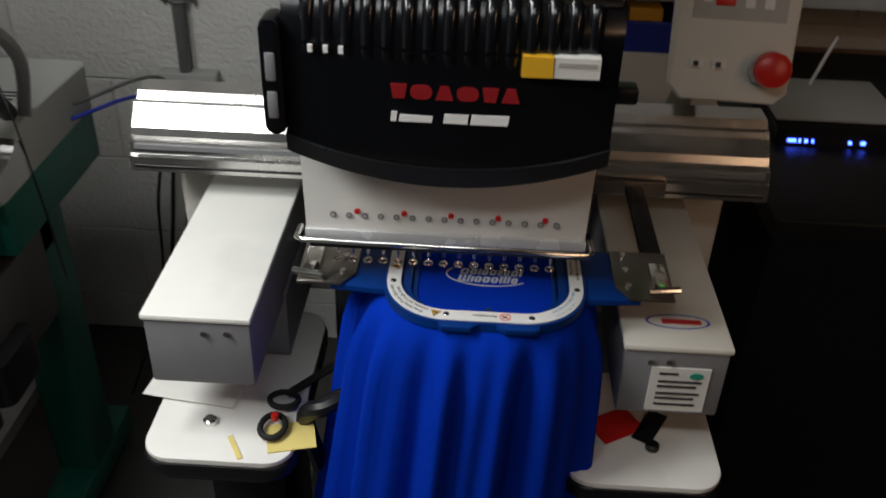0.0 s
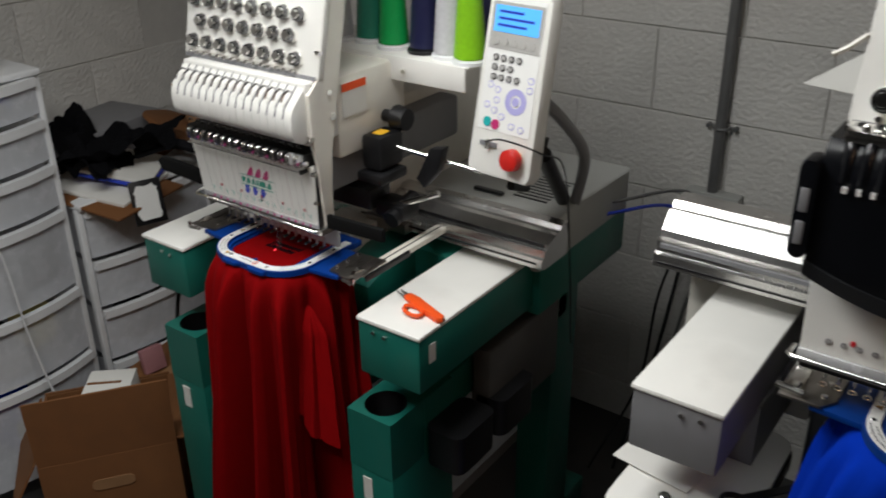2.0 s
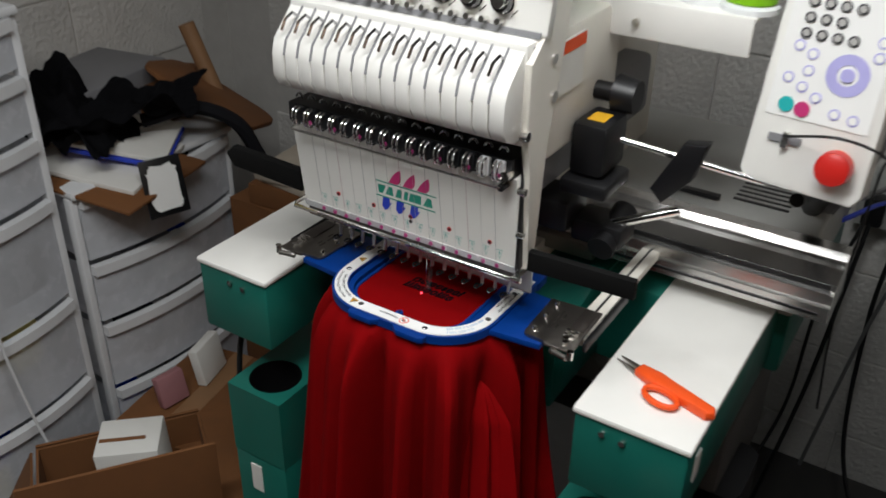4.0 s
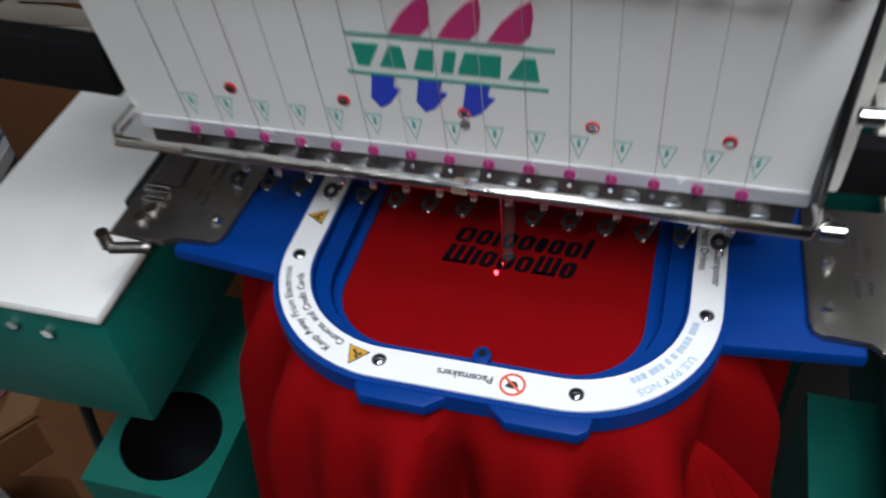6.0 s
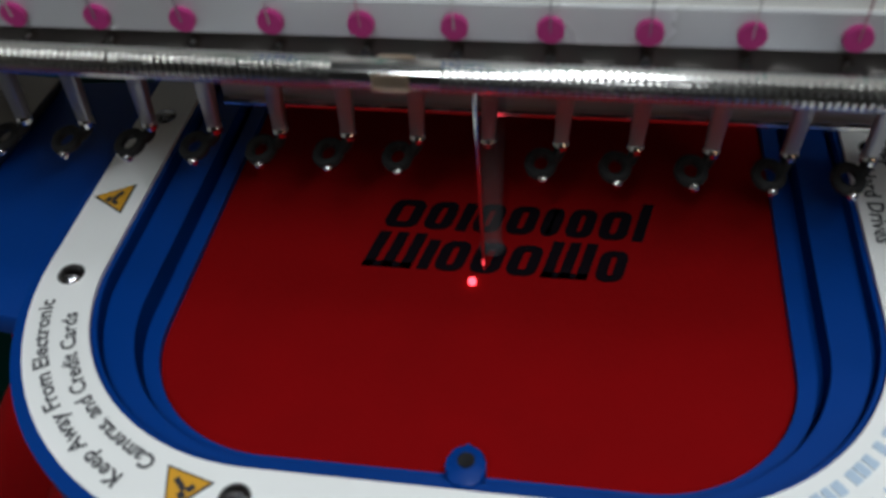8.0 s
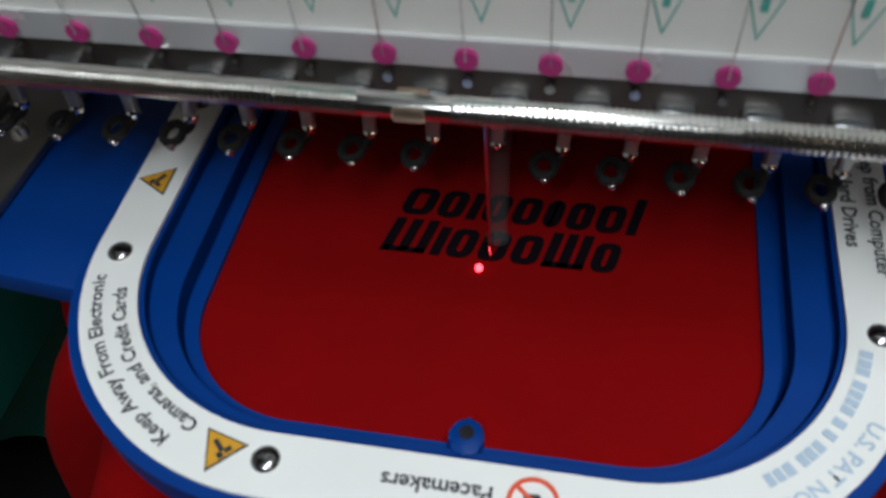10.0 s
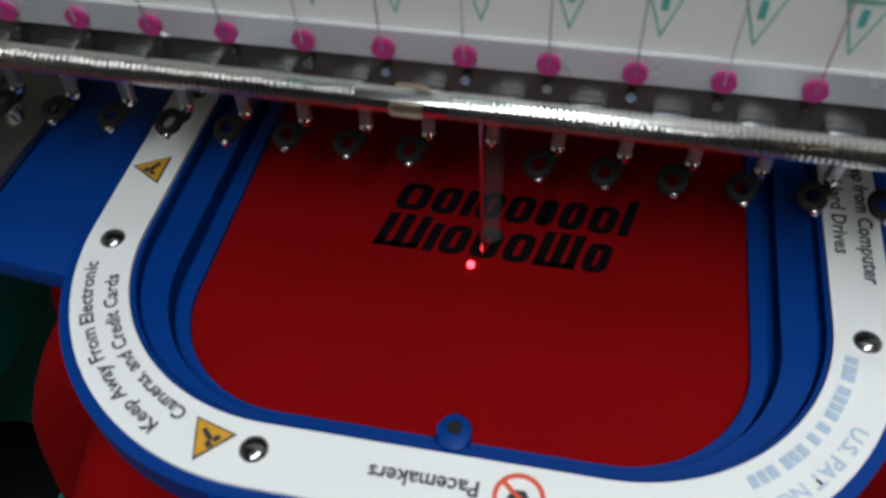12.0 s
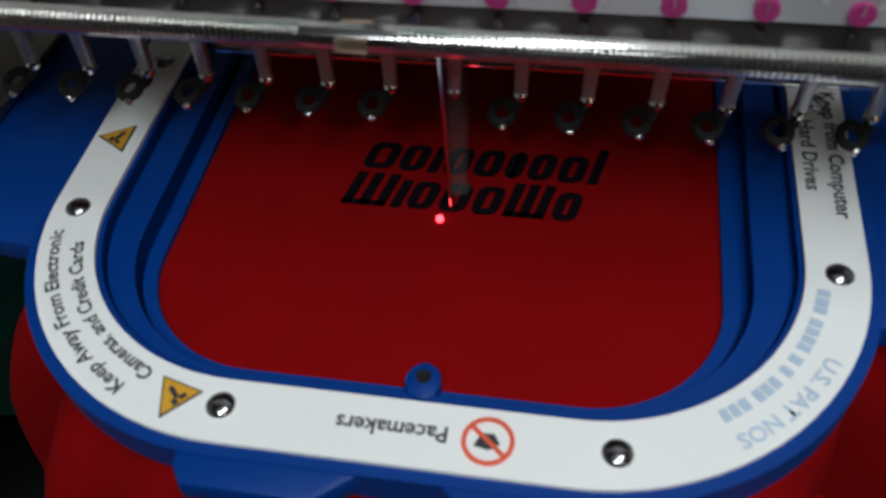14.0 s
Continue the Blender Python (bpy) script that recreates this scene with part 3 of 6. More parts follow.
for bxx, byy, rr in ((0.243, 0.01, 0.013), (0.225, 0.025, 0.010)):
    tagged(part("bobbin", rod(rd((bxx, byy, 0.6352), (bxx, byy, 0.6455), rr), (bxx, byy, 0.6455), (bxx, byy, 0.647), rr * 0.4), LIP), "white plastic bobbin lying in the cup", "bobbin")
# bed under the needles and the body behind
bm = B()
prism(bm, rounded(-0.05, 0.05, -0.03, 0.36, 0.03), 0.90, 0.958, bevel=0.004)
part("cylinder_bed", bm, WHITE, tm)
part("bed_base", bx(-0.225, 0.22, 0.24, 0.46, 0.80, 0.925, bevel=0.005), GREEN, tm)
bm = B()
prism(bm, [(0.10, 0.80), (0.30, 0.80), (0.36, 0.86), (0.36, 0.93), (0.2, 0.93), (0.1, 0.9)], 0.05, 0.14, "yz", 0.01)
part("bed_cheek", bm, GREEN, tm)
body = part("rear_body", bx(-0.37, 0.362, 0.335, 0.70, 0.80, 0.93, bevel=0.006), GREEN, tm)
bm = B()
prism(bm, [(0.325, 0.90), (0.695, 0.90), (0.695, 0.992), (0.45, 0.992), (0.325, 0.985)], -0.365, 0.366, "yz", 0.006)
cover = part("body_cover", bm, GREY, tm, "grey slotted body cover")
for k in range(9):
    part("vent_slot", bx(0.24, 0.315, 0.43 + 0.014 * k, 0.435 + 0.014 * k, 0.990, 0.9928), BLACK, cover, smooth=False)
part("cover_slot", bx(0.16, 0.225, 0.41, 0.42, 0.992, 0.998), BLACK, cover, smooth=False)
# moving rail
prof = [(0.248, 0.952), (0.262, 0.948), (0.34, 0.948), (0.34, 1.012), (0.318, 1.012), (0.312, 1.004), (0.302, 1.004), (0.297, 1.0), (0.27, 0.992), (0.268, 0.985), (0.258, 0.984), (0.256, 0.972), (0.25, 0.97)]
bm = B()
prism(bm, prof, -0.36, 0.412, "yz", 0.0006)
rail = part("pantograph_rail", bm, ALU, tm, "extruded aluminium pantograph rail", smooth=False)
part("rail_groove", bx(0.0, 0.40, 0.2478, 0.252, 0.959, 0.9625), BLACK, rail, smooth=False)
part("rail_groove", bx(-0.35, 0.405, 0.2675, 0.272, 0.9855, 0.9915), BLACK, rail, smooth=False)
part("rail_block", bx(0.02, 0.12, 0.236, 0.26, 0.945, 0.968, bevel=0.003), STEEL, rail)

# hoop drive: side plates and rails that carry the hoop
carrier = thing("hoop_carrier", (0, 0.1, 0.965), "steel hoop carrier plates with clamps and screws", "carrier")
for s in (-1, 1):
    bm = B()
    prism(bm, [(s * 0.1405, 0.006), (s * 0.1425, 0.001), (s * 0.147, -0.0015), (s * 0.1665, -0.001), (s * 0.170, -0.006), (s * 0.202, -0.004), (s * 0.199, 0.083), (s * 0.137, 0.079)], 0.9765, 0.9800, bevel=0.0008)
    plate = part("carrier_plate", bm, STEEL, carrier)
    bm = B()
    prism(bm, [(s * 0.178, 0.03), (s * 0.201, 0.03), (s * 0.201, 0.27), (s * 0.178, 0.27)], 0.966, 0.9762, bevel=0.001)
    cr = part("carrier_rail", bm, IVORY, carrier, "long cream carrier arm")
    part("rail_groove", bx(s * 0.1895 - 0.0015, s * 0.1895 + 0.0015, 0.079, 0.268, 0.9755, 0.9766), BLACK, cr, smooth=False)
    part("black_guide", bx(min(s * 0.2025, s * 0.208), max(s * 0.2025, s * 0.208), 0.02, 0.14, 0.966, 0.978, bevel=0.002), BLACK, plate)
    for y in (0.013, 0.0413, 0.0698):
        part("screw", rod(rd((s * 0.1485, y, 0.979), (s * 0.1485, y, 0.9830), 0.0040, 0.0028, seg=14), (s * 0.1485, y, 0.983), (s * 0.1485, y, 0.984), 0.002, seg=6), CHROME, plate)
    bm = B()
    box(bm, min(s * 0.181, s * 0.196), max(s * 0.181, s * 0.196), 0.0245, 0.0290, 0.979, 0.985, 0.0015)
    box(bm, min(s * 0.181, s * 0.194), max(s * 0.181, s * 0.194), 0.0180, 0.0215, 0.979, 0.984, 0.0012)
    part("clamp", bm, CHROME, plate, "chrome spring clamp")
    for p, top in (((s * 0.186, 0.0135), 0.983), ((s * 0.189, 0.0065), 0.983), ((s * 0.202, -0.009), 0.984)):
        part("screw", rd((p[0], p[1], 0.974), (p[0], p[1], top), 0.0036, seg=12), CHROME, plate)
    part("channel_cover", bx(min(s * 0.180, s * 0.1975), max(s * 0.180, s * 0.1975), 0.034, 0.0785, 0.9802, 0.9812, bevel=0.0004), DARKSTEEL, plate, "darker steel strip over the channel")
    part("release_lever", rod(rd((s * 0.181, -0.007, 0.975), (s * 0.199, -0.011, 0.975), 0.0032, seg=12), (s * 0.181, -0.007, 0.975), (s * 0.178, -0.006, 0.975), 0.004, 0.003, seg=12), STEEL, plate, "polished release lever")
    for x, y0, y1 in ((0.1615, 0.022, 0.034), (0.1615, 0.038, 0.062), (0.1670, 0.026, 0.034), (0.1670, 0.046, 0.056)):
        part("etched_mark", bx(s * x - 0.0011, s * x + 0.0011, y0, y1, 0.9799, 0.9803), DARKSTEEL, plate, smooth=False)


# needle case
NC0, NC1 = -0.176, 0.134
head = thing("needle_head", (-0.02, 0.06, 1.03), "white fifteen-needle sewing head with thread tension panel", "sewing head")
head.location += Vector((0.0012, -0.0107, 0.0125))
head.scale.x = 0.944
bm = B()
prism(bm, [(0.018, 1.036), (0.003, 1.150), (0.05, 1.150), (0.05, 1.036)], NC0, NC1, "yz", 0.0015)
face = part("front_panel", bm, WHITE, head, "white printed front panel")
lean = Matrix.Translation((0, 0.018, 1.036)) @ Matrix.Rotation(math.atan2(0.015, 0.114), 4, "X")


def print_on(bm, mat, name, label="", owner=None):
    """Lays a flat print, drawn in x and height with a little thickness, on the leaning panel."""
    bmesh.ops.transform(bm, matrix=lean, verts=bm.verts)
    return part(name, bm, mat, owner or face, label, smooth=False)


for k in range(15):
    x = FIRST + PITCH * k
    tri = [(x - 0.0042, 0.0215), (x + 0.0042, 0.0215), (x, 0.0085)]
    outer = [Vector((a, 0, b)) for a, b in tri]
    mid = sum(outer, Vector()) / 3
    bm = B()
    for i in range(3):
        a, b = outer[i], outer[(i + 1) % 3]
        vs = [bm.verts.new(q + Vector((0.0035, -0.0003, 0))) for q in (a, b, mid + (b - mid) * 0.86, mid + (a - mid) * 0.86)]
        bm.faces.new(vs)
    box(bm, x + 0.0028, x + 0.0042, -0.0004, 0.0, 0.0155, 0.0195)
    print_on(bm, TEALINK, "needle_mark", "small green triangle mark")
    print_on(rd((x, -0.0022, 0.0), (x, 0.0006, 0.0), 0.0026, seg=16), PLUM, "needle_dot", "magenta thread-hole dot")
    bm = B()
    box(bm, x - 0.00013, x + 0.00013, -0.0026, -0.0023, 0.0, 0.112)
    print_on(bm, [DGREY, KEYGREY, DULLPINK, KEYGREY, DGREY][k % 5], "thread", "thin sewing thread")
for n, x in enumerate((-0.118, -0.064, -0.010, 0.044, 0.098)):
    print_on(rd((x, -0.0007, 0.0275), (x, 0.001, 0.0275), 0.0029, seg=18), REDPRINT, "panel_screw", "screw ringed with red")
    print_on(rd((x, -0.0010, 0.0275), (x, 0.001, 0.0275), 0.0019, seg=14), RIVET, "screw_head")
print_on(rd((-0.010, -0.0014, 0.0215), (-0.010, 0.001, 0.0215), 0.0023, seg=14), RIVET, "screw_head")
# maker's mark as plain shapes
for k in range(3):
    x = -0.0376 + 0.0199 * k
    bm = B()
    prism(bm, [(x, 0.0652), (x + 0.013, 0.0652), (x + 0.0172, 0.070), (x + 0.0184, 0.078), (x + 0.0178, 0.0850), (x + 0.0125, 0.0815), (x + 0.006, 0.0745)], -0.0004, 0.0, "xz")
    print_on(bm, PINK, "mark_petal")
    bm = B()
    x = -0.0483 + 0.0202 * k
    prism(bm, [(x, 0.0432), (x - 0.0024, 0.0310), (x + 0.0012, 0.0258), (x + 0.0055, 0.0285), (x + 0.0120, 0.0372), (x + 0.0086, 0.0378), (x + 0.0102, 0.0432)], -0.0004, 0.0, "xz")
    print_on(bm, BLUEPRINT, "mark_petal")
bm = B()
for x0, x1, z0 in ((-0.0565, 0.0285, 0.0630), (-0.0585, 0.0260, 0.0434)):
    box(bm, x0, x1, -0.0004, 0, z0, z0 + 0.0013)
# slanted blocks between the two lines, narrower at the top or at the foot
for x0, x1, top, foot in ((-0.0555, -0.0440, 1.0, 0.45), (-0.0430, -0.0315, 0.45, 1.0), (-0.0290, -0.0195, 0.6, 0.9), (-0.0172, -0.0115, 0.9, 0.9), (-0.0100, 0.0075, 0.85, 1.0), (0.0105, 0.0235, 0.4, 1.0)):
    c, h = (x0 + x1) / 2, (x1 - x0) / 2
    prism(bm, [(c - h * foot - 0.001, 0.0482), (c + h * foot - 0.001, 0.0482), (c + h * top + 0.0015, 0.0592), (c - h * top + 0.0015, 0.0592)], -0.0004, 0.0, "xz")
print_on(bm, GREENINK, "mark_band")

# strip, threading bar and take-up parts under the panel
PALEGREY = material("pale_grey_enamel", (0.6, 0.62, 0.61), 0.3, vary=0.05, bump=0.05)
BRASS = material("worn_brass", (0.55, 0.42, 0.30), 0.3, 0.9, vary=0.1)
GUIDESTEEL = material("satin_guide", (0.42, 0.44, 0.45), 0.2, 0.9, vary=0.04, bump=0.0)
bm = B()
prism(bm, [(0.0178, 1.0322), (0.0162, 1.0405), (0.03, 1.0405), (0.03, 1.0322)], NC0, NC1, "yz", 0.0007)
part("bottom_strip", bm, STRIP, head)
part("dark_gap", bx(NC0 + 0.004, NC1 - 0.004, 0.0195, 0.06, 1.020, 1.0321), DARKSTEEL, head, smooth=False)
for k in range(15):
    x = FIRST + PITCH * k + 0.009
    part("guide_block", bx(x - 0.0046, x + 0.0046, 0.0150, 0.0215, 1.0226, 1.0268, bevel=0.0018), GUIDESTEEL, head, "satin steel thread guide block")
    part("rivet", rd((x - 0.009, 0.0165, 1.0295), (x - 0.009, 0.0198, 1.0295), 0.0012, seg=8), CHROME, head)
guard = part("rear_guard", bx(-0.075, NC1 - 0.004, 0.060, 0.064, 0.9835, 1.0195, bevel=0.001), PALEGREY, head, "grey plate behind the presser feet")
part("guard_edge", rd((-0.074, 0.0592, 0.9848), (NC1 - 0.005, 0.0592, 0.9848), 0.0014, seg=10), CHROME, guard, "bright lower edge")
bm = tube(B(), [(NC0 + 0.002, 0.02, 1.044), (NC0 - 0.002, 0.004, 1.041), (NC0, -0.001, 1.039), (NC1, -0.001, 1.0365), (NC1 + 0.003, 0.004, 1.037), (NC1 + 0.002, 0.02, 1.04)], 0.0026, 10)
bar = part("thread_bar", bm, CHROME, head, "ribbed chrome thread bar")
bm = B()
for a, b in ((-0.14, -0.018), (0.0, 0.1)):
    n = int((b - a) / 0.0013)
    for k in range(n):
        x = a + 0.0013 * k
        z = 1.039 - 0.0025 * (x - NC0) / (NC1 - NC0)
        rod(bm, (x - 0.0004, -0.001, z), (x + 0.0004, -0.001, z), 0.00275, seg=10)
part("coil_wrap", bm, CHROME, bar)
part("bar_clip", bx(-0.0128, -0.0055, -0.0038, 0.003, 1.0354, 1.0392, bevel=0.001), BRASS, bar, "worn brass clip")

# presser feet and needles: flat leaning stem, bright collar, black ring with a steel tip
for k in range(15):
    x = FIRST + PITCH * k
    bm = B()
    lo, hi = (x + 0.0020, 0.0440, 0.9885), (x + 0.0038, 0.0440, 1.021)
    for c, w, d in ((lo, 0.0017, 0.0013), (hi, 0.0027, 0.0018)):
        for i, j in ((-1, -1), (1, -1), (1, 1), (-1, 1)):
            bm.verts.new((c[0] + i * w, c[1] + j * d, c[2]))
    bm.verts.ensure_lookup_table()
    v = bm.verts
    for q in ((3, 2, 1, 0), (4, 5, 6, 7), (0, 1, 5, 4), (1, 2, 6, 5), (2, 3, 7, 6), (3, 0, 4, 7)):
        bm.faces.new([v[i] for i in q])
    bmesh.ops.bevel(bm, geom=bm.edges[:], offset=0.0005, segments=2, affect="EDGES", profile=0.5)
    stem = part("presser_stem", bm, STEM, head)
    part("stem_collar", rod(rd((x + 0.0020, 0.0440, 0.9868), (x + 0.0020, 0.0440, 0.9882), 0.0020, 0.0022, 12), (x + 0.0020, 0.0440, 0.9882), (x + 0.0020, 0.0440, 0.9890), 0.0022, 0.0017, 12), CHROME, stem)
    if k == 8:
        bm = B()
        rod(bm, (x + 0.0024, 0.0440, 1.000), (x + 0.0036, 0.0330, 0.9635), 0.0042, 0.0028, 14)
        rod(bm, (x + 0.0036, 0.0330, 0.9635), (x + 0.0036, 0.0328, 0.9627), 0.0034, 0.0034, 14)
        part("clear_foot", bm, CLEAR, stem, "clear plastic presser foot")
        part("needle", rd((x - 0.001, 0.040, 1.03), (0.001, 0.0285, 0.9595), 0.0008, 0.0004, 8), CHROME, stem)
        continue
    bm = B()
    tube(bm, [Vector((x - 0.0026 + 0.0029 * math.cos(a), 0.0398 + 0.0033 * math.sin(a), 0.9850 + 0.0006 * math.sin(a))) for a in (2 * math.pi * q / 16 for q in range(17))], 0.0013, 8)
    tube(bm, curve_points([(x + 0.0020, 0.0440, 0.9870), (x + 0.0017, 0.0432, 0.9858), (x + 0.0009, 0.0420, 0.9852), (x - 0.0004, 0.0410, 0.9852)], 5), 0.0015, 8)
    part("foot_ring", bm, RUBBER, stem, "black rubber-tipped presser foot")
    bm = B()
    bmesh.ops.create_icosphere(bm, subdivisions=2, radius=0.0013, matrix=Matrix.Translation((x - 0.0019, 0.0357, 0.9838)))
    part("foot_screw", bm, CHROME, stem)

# roller row and tension springs above the panel
bm = bx(NC0 + 0.004, NC1 - 0.004, -0.004, 0.05, 1.150, 1.172)
part("roller_rail", bm, BLACK, head, "black thread roller rail", smooth=False)
for k in range(16):
    x = FIRST + PITCH * (k - 0.35)
    unit = part("guide_unit", bx(x - 0.0062, x + 0.0062, -0.0115, -0.004, 1.1525, 1.1715, bevel=0.002), SMOKE if k < 14 else LIP, head, "dark thread guide unit")
    for dx in (-0.0028, 0.0026):
        bm = tube(B(), curve_points([(x + dx, -0.0105, 1.1715), (x + dx, -0.0165, 1.1690), (x + dx, -0.0185, 1.1600), (x + dx, -0.0160, 1.1535), (x + dx, -0.0110, 1.1525)], 4), 0.0014, 8)
        part("guide_bar", bm, CHROME, unit)
    if k % 2:
        part("felt_pad", rd((x - 0.0001, -0.0113, 1.157), (x - 0.0001, -0.0128, 1.157), 0.0026, seg=12), PLUM, unit)
    part("thread_eye", tube(B(), [Vector((x + 0.0085 + 0.0045 * math.cos(q), -0.016, 1.1865 + 0.0045 * math.sin(q))) for q in (math.pi * j / 10 for j in range(11))], 0.0013, 6), ROLLER, head)
part("guide_wire", tube(B(), [(NC0 + 0.012, 0.004, 1.147), (NC0 + 0.012, -0.012, 1.144), (NC1 - 0.012, -0.012, 1.144), (NC1 - 0.012, 0.004, 1.149)], 0.0013, 8), CHROME, head)
part("end_screw", rd((NC1 - 0.008, -0.012, 1.157), (NC1 - 0.008, 0.0, 1.157), 0.0055, seg=14), CHROME, head)
part("end_screw", rd((NC1 - 0.013, -0.009, 1.1425), (NC1 - 0.013, 0.004, 1.1425), 0.0042, seg=14), BLACK, head)

# lobed take-up cover: fifteen rounded white ribs
bm = B()
box(bm, -0.164, 0.138, 0.0, 0.07, 1.186, 1.288, 0.004)
cover = part("cover_back", bm, WHITE, head)
LOBE = [(0.02, 1.193), (-0.012, 1.194), (-0.026, 1.200), (-0.034, 1.213), (-0.034, 1.238), (-0.029, 1.253), (-0.018, 1.263), (0.005, 1.286), (0.02, 1.288)]
for k in range(16):
    x0 = -0.163 + 0.0187 * k
    bm = B()
    prism(bm, LOBE, x0 + 0.0004, x0 + 0.0177, "yz", 0.0006)
    part("cover_rib", bm, WHITE, cover)
    if k < 15:
        bm = B()
        prism(bm, [(-0.0352, 1.238), (-0.030, 1.2538), (-0.0186, 1.2640), (0.0045, 1.2872), (0.01, 1.28), (-0.02, 1.24)], x0 + 0.0172, x0 + 0.0196, "yz")
        part("take_up_slot", bm, DGREY, cover, smooth=False)
        part("take_up_lever", tube(B(), [(x0 + 0.0185, -0.004, 1.270), (x0 + 0.0185, -0.017, 1.279), (x0 + 0.0165, -0.026, 1.274), (x0 + 0.0145, -0.031, 1.263)], 0.0017, 6), ROLLER, cover)
# side plate and hinge pins
bm = B()
prism(bm, [(0.02, 1.04), (0.034, 1.04), (0.045, 1.17), (0.068, 1.27), (0.15, 1.64), (0.105, 1.64), (0.025, 1.29), (0.0, 1.27), (0.0, 1.20), (0.01, 1.16)], NC1 + 0.002, NC1 + 0.010, "yz", 0.001)
side = part("side_plate", bm, IVORY, head)
for y, z, r in ((0.002, 1.036, 0.004), (0.002, 1.09, 0.004), (0.0, 1.14, 0.005), (-0.002, 1.20, 0.006), (0.045, 1.265, 0.006), (0.05, 1.225, 0.007), (0.03, 1.33, 0.005)):
    part("hinge_pin", rd((NC1 + 0.004, y, z), (NC1 + 0.0125, y, z), r * 0.85, seg=12), CHROME, side)
part("black_edge", bx(NC1 - 0.001, NC1 + 0.004, 0.010, 0.022, 1.04, 1.285, bevel=0.002), BLACK, side)

# tension panel, leaning back
TB = Matrix.Translation((0, 0.022, 1.29)) @ Matrix.Rotation(radians(-13), 4, "X")


def tension_panel(owner, x0, x1, height, first, pitch, base, plate_mat, rows=3):
    bm = B()
    box(bm, x0, x1, 0.0, 0.012, 0.0, height, 0.002, m=base)
    plate = part("tension_panel", bm, plate_mat, owner, "cream panel with rows of tension knobs")
    for r in range(rows):
        for k in range(8 if r % 2 == 0 else 7):
            x = first + 2 * pitch * k + (pitch if r % 2 else 0)
            z = 0.026 + 0.034 * r
            bm = B()
            rod(bm, (x, 0, z), (x, -0.004, z), 0.0125, seg=22)
            bmesh.ops.transform(bm, matrix=base, verts=bm.verts)
            disc = part("tension_disc", bm, CHROME, plate)
            bm = B()
            rod(bm, (x, -0.004, z), (x, -0.012, z), 0.0112, 0.0098, seg=22)
            bmesh.ops.transform(bm, matrix=base, verts=bm.verts)
            part("knob", bm, KNOB, disc, "black and chrome tension knob")
            bm = B()
            rod(bm, (x, -0.012, z), (x, -0.0155, z), 0.0078, 0.0066, seg=16)
            box(bm, x - 0.0095, x + 0.0095, -0.0145, -0.012, z - 0.0012, z + 0.0012)
            bmesh.ops.transform(bm, matrix=base, verts=bm.verts)
            part("knob_cap", bm, CHROME, disc)
            bm = tube(B(), [(x + 0.010, 0, z - 0.010), (x + 0.013, -0.008, z - 0.012), (x + 0.016, -0.002, z - 0.006)], 0.0009, 6)
            bmesh.ops.transform(bm, matrix=base, verts=bm.verts)
            part("check_spring", bm, CHROME, disc)
    for k in range(15):
        x = first + pitch * k
        bm = B()
        rod(bm, (x, 0, 0.15), (x, -0.006, 0.15), 0.004, seg=12)
        bmesh.ops.transform(bm, matrix=base, verts=bm.verts)
        part("thread_guide", bm, CHROME, plate)
        bm = B()
        rod(bm, (x, 0, 0.0075), (x, -0.012, 0.0075), 0.0032, seg=10)
        bmesh.ops.transform(bm, matrix=base, verts=bm.verts)
        part("thread_guide", bm, CHROME, plate)
    bm = B()
    box(bm, x0 + 0.006, x1 - 0.006, -0.003, 0.0, -0.002, 0.004, m=base)
    part("guide_strip", bm, DGREY, plate)
    return plate


tension_panel(head, NC0 - 0.008, NC1 + 0.012, 0.36, FIRST - 0.012, PITCH, TB, WHITE)

# sewing arm behind the head, motor, black bars
arm_head = part("sewing_arm", bx(-0.07, 0.12, 0.07, 0.25, 1.15, 1.29, bevel=0.008), IVORY, tm, "cream sewing arm casting")
part("warning_label", bx(0.1185, 0.1222, 0.08, 0.14, 1.22, 1.278), PAPER, arm_head, "warning label with orange band")
part("label_band", bx(0.1215, 0.1228, 0.08, 0.14, 1.264, 1.277), ORANGE, arm_head)
part("arm_column", bx(-0.08, 0.05, 0.22, 0.6, 0.98, 1.19, bevel=0.01), IVORY, tm)
part("arm_underside", bx(-0.04, 0.09, 0.06, 0.46, 1.08, 1.165, bevel=0.01), DGREY, tm)
motor = part("colour_change_motor", bx(0.122, 0.165, 0.12, 0.185, 1.12, 1.182, bevel=0.008), BLACK, tm, "black colour change motor")
part("motor_knob", rod(rd((0.12, 0.19, 1.197), (0.15, 0.19, 1.197), 0.011), (0.145, 0.19, 1.197), (0.17, 0.19, 1.197), 0.023, 0.019), BLACK, motor)
part("motor_sticker", bx(0.135, 0.155, 0.135, 0.16, 1.1815, 1.183), YELLOW, motor, "small yellow sticker")
part("motor_base", bx(0.118, 0.175, 0.11, 0.18, 1.10, 1.118, bevel=0.004), BLACK, motor)
part("drive_shaft", rd((0.16, 0.165, 1.155), (0.32, 0.20, 1.13), 0.004), CHROME, tm, "polished drive shaft")
bm = B()
prism(bm, [(0.205, 1.105), (0.235, 1.165), (0.262, 1.17), (0.25, 1.125), (0.22, 1.09)], 0.165, 0.185, "xz", 0.002)
part("shaft_lever", bm, BLACK, tm)
part("slide_rod", rd((0.165, 0.17, 1.045), (0.235, 0.19, 1.075), 0.006), CHROME, tm)
bm = B()
box(bm, 0.12, 0.185, 0.15, 0.20, 1.02, 1.05, 0.006)
rod(bm, (0.165, 0.14, 1.025), (0.165, 0.21, 1.045), 0.016)
box(bm, 0.02, 0.12, 0.14, 0.2, 1.03, 1.07, 0.006)
